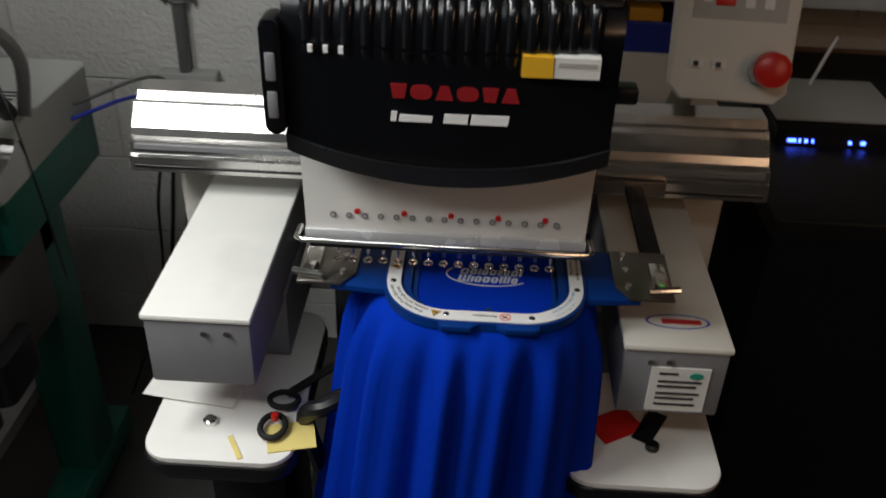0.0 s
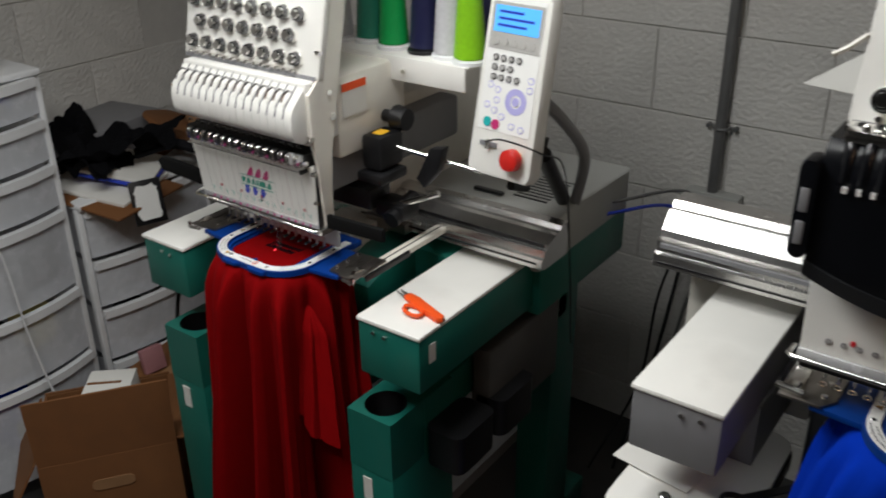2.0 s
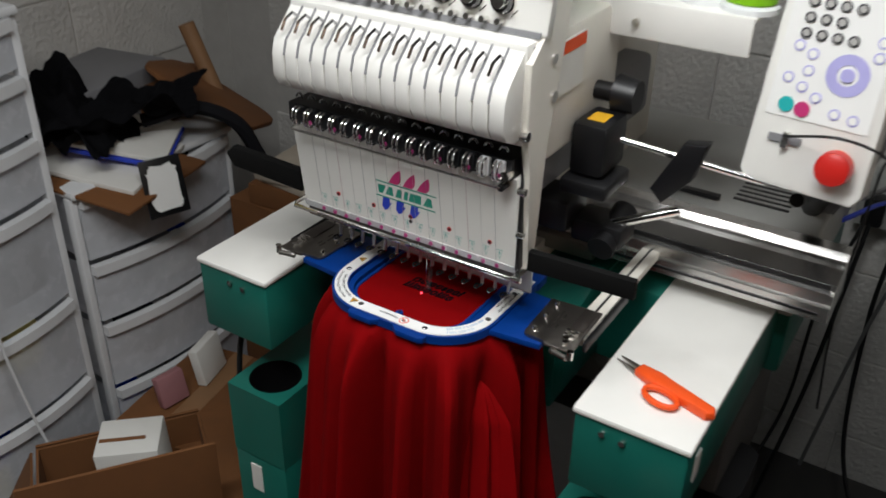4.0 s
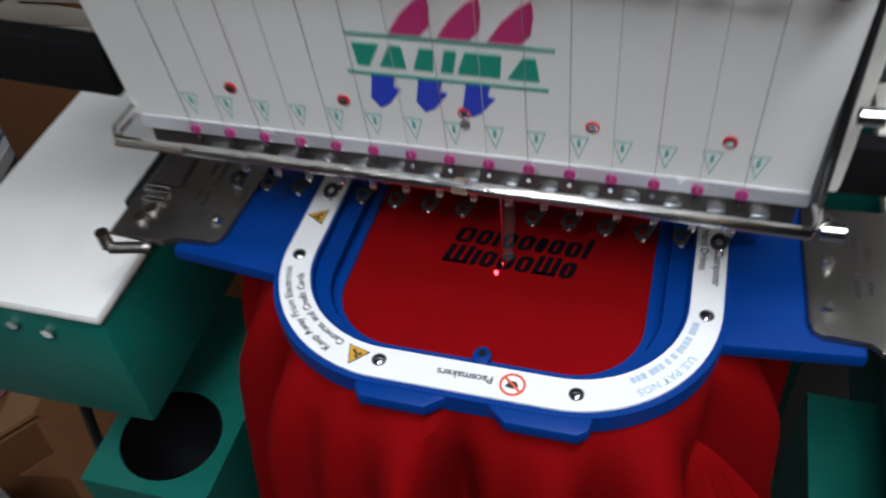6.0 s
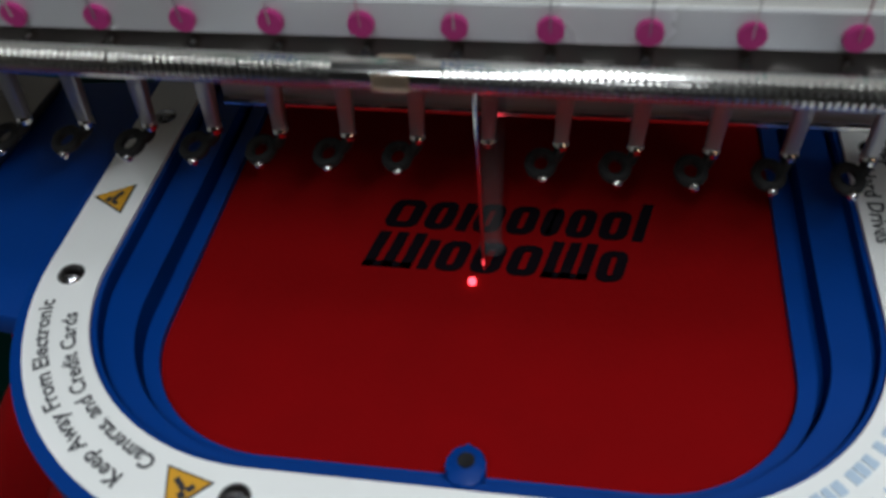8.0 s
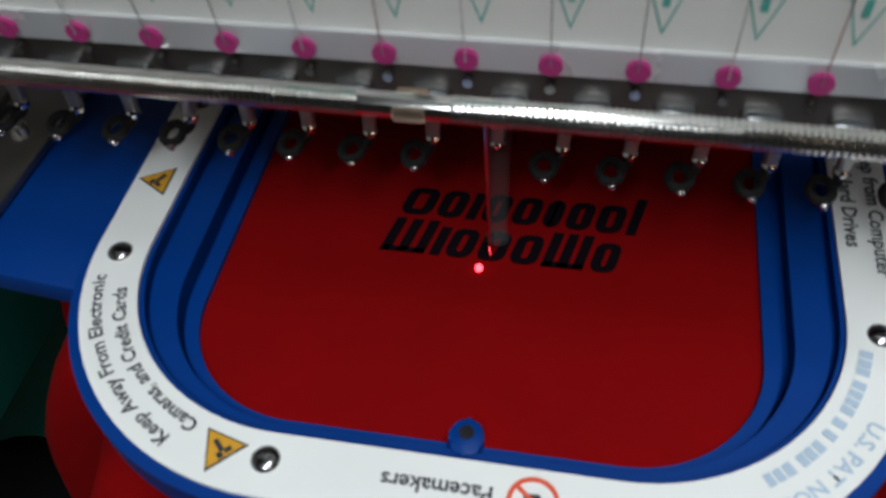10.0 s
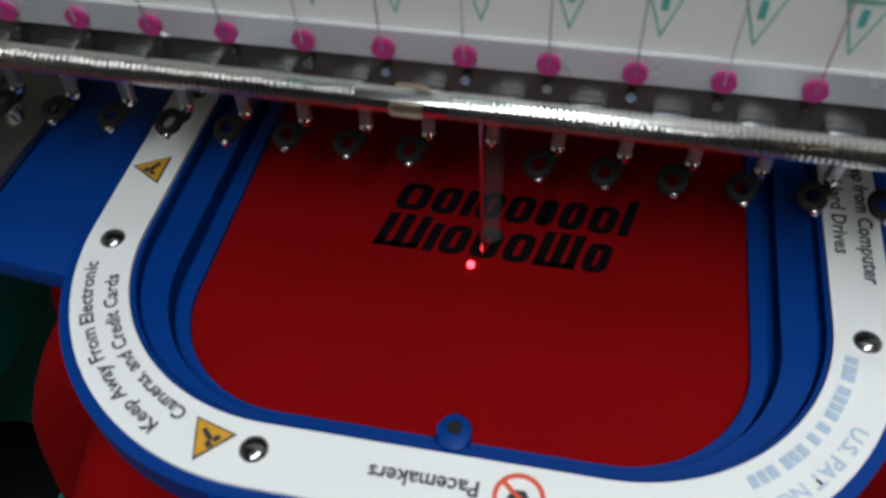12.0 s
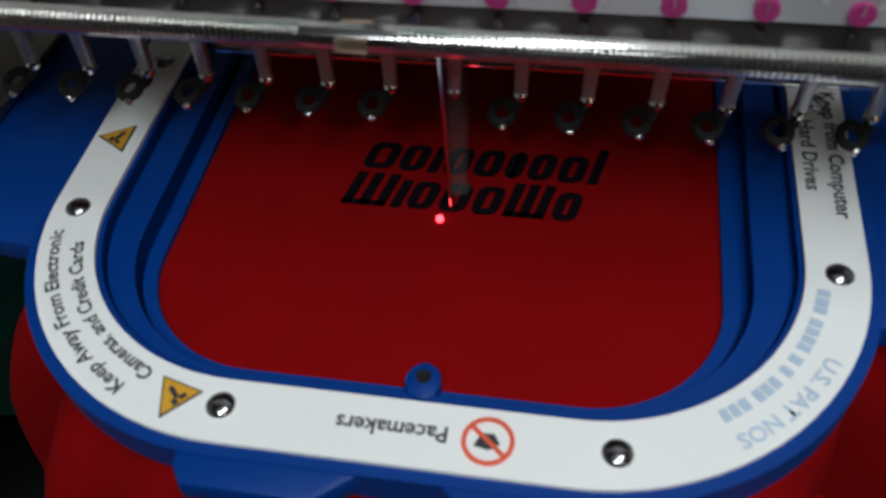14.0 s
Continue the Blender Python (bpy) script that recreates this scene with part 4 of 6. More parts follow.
part("drive_block", bm, BLACK, tm, "black jointed drive block")
bm = B()
prism(bm, [(-0.183, 1.047), (-0.183, 1.074), (-0.30, 1.079), (-0.312, 1.068), (-0.30, 1.052)], 0.018, 0.03, "xz", 0.002)
part("guard_bar", bm, FLATBLACK, head, "flat black guard bar")
bm = B()
prism(bm, [(0.130, 1.038), (0.130, 1.062), (0.27, 1.066), (0.27, 1.044)], 0.02, 0.03, "xz", 0.002)
part("guard_bar", bm, FLATBLACK, head, "flat black guard bar")


# control panels
def place(bm, m):
    bmesh.ops.transform(bm, matrix=m, verts=bm.verts)
    return bm


CP = Matrix.Translation((0.354, 0.188, 1.132)) @ Matrix.Rotation(radians(-6), 4, "Z") @ Matrix.Rotation(radians(-11), 4, "X")
panel = thing("control_panel", (0.355, 0.2, 1.137), "white handheld control panel with blue screen and red stop", "control panel")
bm = B()
prism(bm, [(-0.064, 0.01), (-0.056, 0.0), (0.056, 0.0), (0.064, 0.012), (0.060, 0.285), (0.054, 0.295), (-0.054, 0.295), (-0.060, 0.285)], 0.0, 0.032, "xz", 0.004)
case = part("case", place(bm, CP), WHITE, panel)
part("keypad_sheet", place(bx(-0.052, 0.052, -0.0012, 0.0, 0.075, 0.285), CP), LABEL, panel, "pale keypad sheet", smooth=False)
part("screen_surround", place(bx(-0.05, 0.05, -0.0022, -0.001, 0.205, 0.278), CP), KEYGREY, panel, smooth=False)
part("screen", place(bx(-0.044, 0.044, -0.003, -0.002, 0.232, 0.273), CP), LCD, panel, "lit blue screen", smooth=False)
for k in range(3):
    part("screen_line", place(bx(-0.036, (0.02, 0.034, 0.012)[k], -0.0034, -0.0029, 0.2405 + 0.0105 * k, 0.2445 + 0.0105 * k), CP), BLUEPRINT, panel, smooth=False)
for k in range(5):
    part("key", place(rd((-0.036 + 0.018 * k, -0.0022, 0.217), (-0.036 + 0.018 * k, -0.0042, 0.217), 0.006, seg=14), CP), KEYGREY, panel)
for r in range(3):
    for k in range(4 - (r == 1)):
        part("key", place(rd((-0.032 + 0.0155 * k, 0.0, 0.192 - 0.0155 * r), (-0.032 + 0.0155 * k, -0.003, 0.192 - 0.0155 * r), 0.0056, seg=12), CP), INK, panel)
        part("key_face", place(rd((-0.032 + 0.0155 * k, -0.002, 0.192 - 0.0155 * r), (-0.032 + 0.0155 * k, -0.0035, 0.192 - 0.0155 * r), 0.0036, seg=12), CP), KEYGREY, panel)
bm = B()
ro = [Vector((0.018 + 0.021 * math.cos(2 * math.pi * k / 28), 0, 0.128 + 0.021 * math.sin(2 * math.pi * k / 28))) for k in range(29)]
for a, b in zip(ro, ro[1:]):
    c = Vector((0.018, 0, 0.128))
    vs = [bm.verts.new(q + Vector((0, -0.002, 0))) for q in (a, b, c + (b - c) * 0.5, c + (a - c) * 0.5)]
    bm.faces.new(vs)
part("arrow_ring", place(bm, CP), LILAC, panel, "lilac ring of arrow keys", smooth=False)
part("key", place(rd((0.018, 0, 0.128), (0.018, -0.003, 0.128), 0.007, seg=12), CP), LILAC, panel)
for x, z in ((-0.035, 0.148), (-0.02, 0.142), (-0.02, 0.125), (-0.038, 0.115), (-0.022, 0.108), (-0.006, 0.1), (0.016, 0.088), (0.035, 0.086), (0.042, 0.165), (0.042, 0.15)):
    bm = rd((x, 0, z), (x, -0.002, z), 0.0058, seg=14)
    k = part("key", place(bm, CP), LILAC, panel)
    part("key_face", place(rd((x, -0.0015, z), (x, -0.0025, z), 0.0042, seg=12), CP), LABEL, k)
part("key", place(rd((-0.033, 0, 0.088), (-0.033, -0.003, 0.088), 0.008, seg=16), CP), TEAL, panel, "teal start key")
part("key", place(rd((-0.016, 0, 0.086), (-0.016, -0.003, 0.086), 0.008, seg=16), CP), PINK, panel, "pink stop key")
part("switch", place(bx(-0.042, -0.008, -0.003, 0, 0.048, 0.056), CP), DGREY, panel)
part("switch", place(bx(-0.026, -0.02, -0.008, 0, 0.044, 0.06), CP), ALU, panel)
part("stop_collar", place(rd((0.033, 0, 0.038), (0.033, -0.008, 0.038), 0.013), CP), YELLOW, panel)
part("stop_button", place(rod(rd((0.033, -0.008, 0.038), (0.033, -0.022, 0.038), 0.0185, 0.017, 24), (0.033, -0.0215, 0.038), (0.033, -0.024, 0.038), 0.017, 0.012, 24), CP), RED, panel, "red mushroom stop button")
part("bracket", rod(rd((0.36, 0.225, 1.18), (0.41, 0.25, 1.17), 0.024), (0.40, 0.26, 1.16), (0.34, 0.45, 1.0), 0.014), BLACK, panel)
part("bracket_bolt", rd((0.35, 0.24, 1.10), (0.345, 0.30, 1.075), 0.008), BLACK, panel)


# ---- white embroidery machine with the black head cover ----
ym = thing("embroidery_machine", (1.04, 0.2, 0), "white and grey embroidery machine on a black stand", "machine")
arm(ym, 0.724, 0.844, -0.062, 0.3, 0.915, 1.014, DGREY, WORN, ((0.792, 0.992), (0.818, 0.993)))
ra = arm(ym, 1.256, 1.371, -0.068, 0.29, 0.915, 1.014, DGREY, IVORY, ((1.285, 0.992), (1.305, 0.993)))
note = part("notice_sticker", bx(1.288, 1.353, -0.0672, -0.0648, 0.922, 0.984), PAPER, ra, "printed white notice with green spot", smooth=False)
for z, x1 in ((0.975, 1.318), (0.964, 1.345), (0.957, 1.34), (0.947, 1.345), (0.940, 1.34), (0.931, 1.342)):
    part("print_bar", bx(1.297, x1, -0.0682, -0.0668, z, z + 0.0028), INK, note, smooth=False)
part("green_spot", place(rod(B(), (0, 0, 0), (0, -0.0014, 0), 0.0055), Matrix.Translation((1.338, -0.067, 0.9745)) @ Matrix.Diagonal((1.4, 1, 0.8, 1))), GREENINK, note)
bm = B()
ring = [Vector((1.318 + 0.036 * math.cos(2 * math.pi * k / 30), -0.022 + 0.013 * math.sin(2 * math.pi * k / 30), 0)) for k in range(31)]
band(bm, ring, [Vector((1.318, -0.022, 0)) + (p - Vector((1.318, -0.022, 0))) * 0.93 for p in ring], 1.0135, 1.0146)
ring_mark = part("oval_emblem", bm, BLUEPRINT, ra, "red and blue oval maker's emblem")
part("emblem_bar", bx(1.30, 1.344, -0.026, -0.018, 1.0135, 1.0145), REDPRINT, ring_mark, smooth=False)
for s, x0, x1 in ((-1, 0.702, 0.888), (1, 1.205, 1.396)):
    bm = B()
    prism(bm, rounded(x0, x1, -0.1, 0.2, 0.035), 0.8, 0.8225, bevel=0.006)
    shelf = part("side_shelf", bm, BLACK, ym, "black-edged shelf under the arm")
    bm = B()
    prism(bm, rounded(x0 + 0.003, x1 - 0.003, -0.097, 0.197, 0.033), 0.8226, 0.83, bevel=0.001)
    part("shelf_top", bm, WORN, shelf)
    cx = 0.775 if s < 0 else 1.316
    part("shelf_knob", rod(rd((cx, -0.035, 0.83), (cx, -0.035, 0.836), 0.0085), (cx, -0.035, 0.836), (cx, -0.035, 0.838), 0.0085, 0.006), CHROME if s < 0 else BLACK, shelf)
    part("stand_leg", bx(x0 + 0.04, x1 - 0.04, 0.02, 0.18, 0.04, 0.8, bevel=0.006), BLACK, ym)
    part("foot_rail", bx(x0 + 0.05, x1 - 0.05, -0.15, 0.7, 0.0, 0.05, bevel=0.006), BLACK, ym)
    part("arm_post", bx(x0 + 0.04, x1 - 0.04, 0.1, 0.3, 0.83, 0.93), DGREY, ym)
part("bed_front", bx(0.9, 1.2, 0.16, 0.24, 0.76, 1.0, bevel=0.01), SMOKE, ym)
part("rear_body", bx(0.88, 1.44, 0.29, 0.62, 0.80, 1.09, bevel=0.01), IVORY, ym)
part("rear_wing", bx(0.66, 0.879, 0.29, 0.60, 0.80, 1.0, bevel=0.01), IVORY, ym)
bm = B()
prism(bm, rounded(1.05, 1.15, -0.08, 0.3, 0.03), 0.99, 1.048, bevel=0.004)
part("cylinder_bed", bm, IVORY, ym)
prof = [(0.195, 1.05), (0.21, 1.045), (0.3, 1.045), (0.3, 1.135), (0.262, 1.135), (0.255, 1.125), (0.245, 1.125), (0.24, 1.118), (0.222, 1.1), (0.218, 1.09), (0.205, 1.088), (0.203, 1.072), (0.196, 1.07)]
bm = B()
prism(bm, prof, 0.632, 1.462, "yz", 0.0006)
yr = part("pantograph_rail", bm, ALU, ym, "extruded aluminium pantograph rail", smooth=False)
part("rail_groove", bx(0.64, 1.455, 0.2, 0.206, 1.0795, 1.086), DGREY, yr, smooth=False)
part("rail_groove", bx(0.64, 1.455, 0.194, 0.2, 1.056, 1.059), BLACK, yr, smooth=False)
part("rail_block", bx(1.22, 1.33, 0.19, 0.21, 1.052, 1.074, bevel=0.003), STEEL, yr)
part("sewing_arm", bx(0.99, 1.14, 0.02, 0.6, 1.3, 1.5, bevel=0.015), IVORY, ym)
part("arm_column", bx(0.96, 1.16, 0.38, 0.6, 1.08, 1.34, bevel=0.012), IVORY, ym)
part("side_box", bx(0.89, 0.95, 0.32, 0.46, 1.09, 1.20, bevel=0.004), IVORY, ym)

yc = thing("hoop_carrier", (1.1, 0.05, 1.055), "dark steel hoop carrier plates with clamps", "carrier")
for s in (-1, 1):
    bm = B()
    c = 1.1
    prism(bm, [(c + s * 0.139, -0.04), (c + s * 0.152, -0.06), (c + s * 0.2, -0.06), (c + s * 0.202, 0.03), (c + s * 0.139, 0.03)], 1.0665, 1.07, bevel=0.0008)
    plate = part("carrier_plate", bm, STEEL, yc)
    part("carrier_rail", bx(min(c + s * 0.178, c + s * 0.2), max(c + s * 0.178, c + s * 0.2), 0.0, 0.21, 1.057, 1.0663, bevel=0.001), BLACK, yc)
    for y in (-0.04, -0.01, 0.02):
        part("screw", rd((c + s * 0.153, y, 1.069), (c + s * 0.153, y, 1.0735), 0.0042, 0.0034, seg=12), CHROME, plate)
    part("clamp", rod(bx(min(c + s * 0.178, c + s * 0.196), max(c + s * 0.178, c + s * 0.196), -0.05, 0.0, 1.07, 1.077, bevel=0.002), (c + s * 0.172, -0.055, 1.076), (c + s * 0.205, -0.05, 1.076), 0.004, seg=10), CHROME, plate)

yh = thing("needle_head", (1.06, 0.02, 1.13), "black-covered fifteen-needle sewing head with cream tension panel", "sewing head")
bm = B()
prism(bm, [(-0.05, 1.132), (-0.06, 1.235), (0.0, 1.235), (0.0, 1.132)], 0.912, 1.199, "yz", 0.0015)
yf = part("front_panel", bm, WHITE, yh)
for k in range(15):
    x = 0.941 + 0.0162 * k
    part("needle_dot", rd((x, -0.0535, 1.15), (x, -0.05, 1.15), 0.0033, seg=12), DGREY, yf)
    part("dot_centre", rd((x, -0.0542, 1.15), (x, -0.05, 1.15), 0.0017, seg=10), KEYGREY, yf)
for k in range(5):
    part("red_dot", rd((0.966 + 0.0475 * k, -0.0545, 1.1555), (0.966 + 0.0475 * k, -0.05, 1.1555), 0.003, seg=12), REDPRINT, yf)
part("bottom_strip", bx(0.911, 1.2, -0.0535, -0.03, 1.120, 1.1315, bevel=0.001), STRIP, yh)
part("thread_bar", tube(B(), [(0.906, -0.045, 1.13), (0.904, -0.062, 1.127), (0.91, -0.066, 1.126), (1.2, -0.066, 1.124), (1.206, -0.062, 1.125), (1.204, -0.045, 1.128)], 0.0028, 10), CHROME, yh)
part("dark_gap", bx(0.915, 1.196, -0.05, 0.0, 1.108, 1.12), BLACK, yh, smooth=False)
for k in range(15):
    x = 0.941 + 0.0162 * k
    bm = bx(x - 0.0015, x + 0.0018, -0.032, -0.029, 1.09, 1.12, bevel=0.0006)
    stem = part("presser_stem", bm, STEEL, yh)
    part("foot_ring", tube(B(), [Vector((x + 0.004 * math.cos(2 * math.pi * q / 12), -0.035 + 0.004 * math.sin(2 * math.pi * q / 12), 1.084)) for q in range(13)], 0.0014, 6), CHROME, stem)
    part("needle", rd((x, -0.033, 1.12), (x, -0.033, 1.088), 0.0008, 0.0004, 8), CHROME, stem)
# black moulded cover with a bowed lower edge
def cover_y(x, z):
    """How far the moulded cover stands forward."""
    u = (x - 1.06) / 0.145
    return -0.118 + 0.012 * u * u + 0.02 * max(0, (z - 1.36) / 0.04) ** 2 + 0.016 * max(0, (1.255 - z) / 0.04)


bm = B()
nx, nz = 48, 20
grid = []
for i in range(nx + 1):
    x = 0.912 + 0.288 * i / nx
    u = (x - 1.056) / 0.144
    low = 1.217 + 0.03 * u * u
    col = []
    for j in range(nz + 1):
        z = low + (1.392 - low) * j / nz
        col.append(bm.verts.new((x, cover_y(x, z), z)))
    grid.append(col)
for a, b in zip(grid, grid[1:]):
    for j in range(nz):
        bm.faces.new((a[j], b[j], b[j + 1], a[j + 1]))
edge = [c[0] for c in grid] + grid[-1][1:] + [c[-1] for c in grid[::-1][1:]] + grid[0][::-1][1:-1]
back = [bm.verts.new((v.co.x, -0.02, v.co.z)) for v in edge]
for k in range(len(edge)):
    j = (k + 1) % len(edge)
    bm.faces.new((edge[k], edge[j], back[j], back[k]))
bm.faces.new(back)
yk = part("head_cover", bm, GLOSSBLACK, yh, "gloss black moulded head cover")
for k in range(15):
    x = 0.935 + 0.0172 * k
    y = cover_y(x, 1.35)
    bm = tube(B(), curve_points([(x, y + 0.0105, 1.337), (x, y + 0.0062, 1.344), (x, y + 0.0053, 1.354), (x, cover_y(x, 1.372) + 0.0050, 1.372), (x, cover_y(x, 1.390) + 0.004, 1.390), (x, -0.072, 1.398)], 4), 0.0076, 12)
    part("cover_rib", bm, GLOSSBLACK, yk)
# chrome thread guides along the cover's top edge
strip = part("guide_strip", bx(0.926, 1.196, -0.1015, -0.080, 1.3915, 1.4035, bevel=0.0015), CHROME, yk, "polished chrome thread guide strip")
for k in range(15):
    x = 0.9435 + 0.0172 * k
    part("guide_eye", rod(rd((x, -0.096, 1.402), (x, -0.096, 1.409), 0.0042, 0.0036, 12), (x, -0.096, 1.409), (x, -0.096, 1.4105), 0.0036, 0.002, 12), CHROME, strip)
# band along the bowed lower edge
bm = B()
prev = None
for i in range(nx + 1):
    x = 0.911 + 0.290 * i / nx
    u = (x - 1.056) / 0.144
    low = 1.2165 + 0.03 * u * u
    ring = [bm.verts.new((x, cover_y(x, z) + d, z)) for z, d in ((low, 0.004), (low + 0.0005, -0.0022), (low + 0.018 + 0.006 * (1 - u * u), -0.0022), (low + 0.020 + 0.006 * (1 - u * u), 0.004))]
    if prev:
        for j in range(4):
            bm.faces.new((prev[j], ring[j], ring[(j + 1) % 4], prev[(j + 1) % 4]))
    prev = ring
part("lower_band", bm, SMOKE, yk, "smoke grey band along the lower edge")
bm = B()
prism(bm, rounded(0.895, 0.913, 1.268, 1.372, 0.006), -0.115, -0.085, "xz", 0.003)
handle = part("cover_hinge", bm, GLOSSBLACK, yk)
for z in (1.283, 1.318):
    part("hinge_slot", bx(0.8985, 0.908, -0.1165, -0.112, z, z + 0.026, bevel=0.002), DGREY, handle)
part("side_stub", bx(1.196, 1.222, -0.09, -0.07, 1.30, 1.316, bevel=0.003), BLACK, yk)
# maker's name as plain red shapes, model line as plain silver bars
x = 1.006
for w in (12, 16, 13, 16, 12, 13):
    k = 0.00118
    bm = B()
    z0, z1 = 1.3095, 1.3225
    x1 = x + w * k
    if w == 16:
        prism(bm, rounded(x, x1, z0, z1, 0.006, 4), -0.1185, -0.117, "xz")
    elif w == 12:
        prism(bm, [(x + 0.002, z0), (x1 - 0.002, z0), (x1, z1), (x, z1)], -0.1185, -0.117, "xz")
    else:
        prism(bm, [(x, z0), (x1, z0), (x1 - 0.004, z1), (x + 0.004, z1)], -0.1185, -0.117, "xz")
    part("name_shape", bm, DEEPRED, yk, smooth=False)
    x = x1 + 0.0028
for x0, x1, h in ((1.006, 1.012, 0.009), (1.013, 1.043, 0.0062), (1.052, 1.074, 0.009), (1.0755, 1.109, 0.009)):
    bm = B()
    prism(bm, [(x0, 1.288), (x1 - 0.001, 1.288), (x1, 1.288 + h), (x0 + 0.001, 1.288 + h)], -0.1185, -0.117, "xz")
    part("model_bar", bm, LABEL, yk, smooth=False)
warn = part("warning_sticker", bx(1.116, 1.142, -0.1235, -0.112, 1.336, 1.354), YELLOW, yk, "yellow and white warning sticker", smooth=False)
part("sticker_half", bx(1.1425, 1.181, -0.1225, -0.108, 1.336, 1.354), PAPER, warn, smooth=False)
part("sticker_bar", bx(1.146, 1.178, -0.1232, -0.1215, 1.346, 1.350), KEYGREY, warn, smooth=False)
for k in range(3):
    part("silver_tick", bx(0.936 + 0.013 * k, 0.94 + 0.013 * k, -0.1155, -0.112, 1.346, 1.352), LABEL, yk, smooth=False)
YB = Matrix.Translation((0, -0.06, 1.398)) @ Matrix.Rotation(radians(-16), 4, "X")
yt = tension_panel(yh, 0.918, 1.212, 0.34, 0.947, 0.0168, YB, WHITE)
part("tension_back", place(bx(0.925, 1.205, 0.012, 0.06, -0.02, 0.33), YB), IVORY, yt)
part("spring_strip", bx(0.922, 1.202, -0.083, -0.055, 1.392, 1.402), CHROME, yh, "chrome thread guide strip")
part("thread_hook", place(tube(B(), [(0.918, 0, 0.085), (0.903, -0.002, 0.07), (0.89, -0.002, 0.062)], 0.003, 6), YB), IVORY, yt)

YP = Matrix.Translation((1.378, 0.182, 1.192)) @ Matrix.Rotation(radians(-4), 4, "Z") @ Matrix.Rotation(radians(-18), 4, "X")
yp = thing("control_panel", (1.38, 0.19, 1.19), "cream control panel with grey keypad and red stop", "control panel")
bm = B()
prism(bm, [(-0.068, 0.016), (-0.052, 0.0), (0.056, 0.0), (0.071, 0.014), (0.075, 0.36), (0.066, 0.37), (-0.066, 0.37), (-0.074, 0.36)], 0.0, 0.04, "xz", 0.006)
part("case", place(bm, YP), IVORY, yp)
part("keypad_sheet", place(bx(-0.052, 0.056, -0.0012, 0, 0.095, 0.355), YP), KEYGREY, yp, smooth=False)
part("screen", place(bx(-0.03, 0.052, -0.003, -0.001, 0.275, 0.34), YP), LCDGREEN, yp, "lit green screen", smooth=False)
for x, z, w, h, mt in ((-0.036, 0.195, 0.012, 0.012, LABEL), (-0.036, 0.155, 0.012, 0.012, LABEL), (-0.012, 0.195, 0.012, 0.014, DGREY), (-0.012, 0.172, 0.012, 0.008, DGREY), (-0.012, 0.15, 0.012, 0.012, DGREY), (-0.016, 0.117, 0.014, 0.008, RED), (-0.036, 0.119, 0.006, 0.006, LABEL), (0.012, 0.115, 0.007, 0.007, LABEL), (0.034, 0.115, 0.007, 0.007, LABEL), (0.032, 0.187, 0.009, 0.009, LILAC), (0.046, 0.245, 0.009, 0.007, RED), (0.046, 0.228, 0.009, 0.007, TEAL)):
    part("key", place(bx(x - w * 0.8, x + w * 0.8, -0.0028, -0.001, z - h * 0.8, z + h * 0.8, bevel=0.0005), YP), mt, yp)
for dx, dz in ((0.02, 0), (-0.02, 0), (0, 0.02), (0, -0.02)):
    bm = B()
    pts = [(0.032 + dx * 1.3, 0.187 + dz * 1.3), (0.032 + dx * 0.75 + dz * 0.45, 0.187 + dz * 0.75 + dx * 0.45), (0.032 + dx * 0.75 - dz * 0.45, 0.187 + dz * 0.75 - dx * 0.45)]
    part("arrow_key", place(prism(bm, pts, -0.0028, -0.001, "xz"), YP), DGREY, yp, smooth=False)
for x in (-0.04, -0.014):
    part("switch", place(bx(x - 0.008, x + 0.008, -0.004, 0, 0.038, 0.048), YP), LABEL, yp)
    part("switch_lever", place(bx(x - 0.004, x + 0.001, -0.009, 0, 0.04, 0.046), YP), INK, yp)
part("stop_collar", place(rd((0.035, 0, 0.04), (0.035, -0.012, 0.04), 0.016), YP), KEYGREY, yp)
part("stop_button", place(rod(rd((0.044, -0.01, 0.042), (0.044, -0.028, 0.042), 0.021, 0.02, 24), (0.044, -0.028, 0.042), (0.044, -0.031, 0.042), 0.019, 0.013, 24), YP), RED, yp, "red mushroom stop button")
part("bracket", rd((1.38, 0.24, 1.3), (1.36, 0.4, 1.05), 0.016), GREY, yp)

# papers, scissors and clutter on the shelves
sc = thing("scissors", (0.86, -0.01, 0.835), "black-handled scissors lying on the white shelf", "scissors")
bm = tube(B(), [Vector((0.86 + 0.018 * math.cos(a), 0.0 + 0.014 * math.sin(a), 0.842)) for a in (2 * math.pi * k / 16 for k in range(17))], 0.004, 8)
tube(bm, [Vector((0.855 + 0.015 * math.cos(a), -0.045 + 0.02 * math.sin(a), 0.84)) for a in (2 * math.pi * k / 16 for k in range(17))], 0.004, 8)
part("handle", bm, RUBBER, sc)
part("blade", place(bx(0.0, 0.1, -0.006, 0.006, 0, 0.003), Matrix.Translation((0.862, 0.01, 0.84)) @ Matrix.Rotation(radians(50), 4, "Z")), RUBBER, sc)
part("pivot", rd((0.856, -0.035, 0.842), (0.856, -0.035, 0.85), 0.0045), RED, sc)
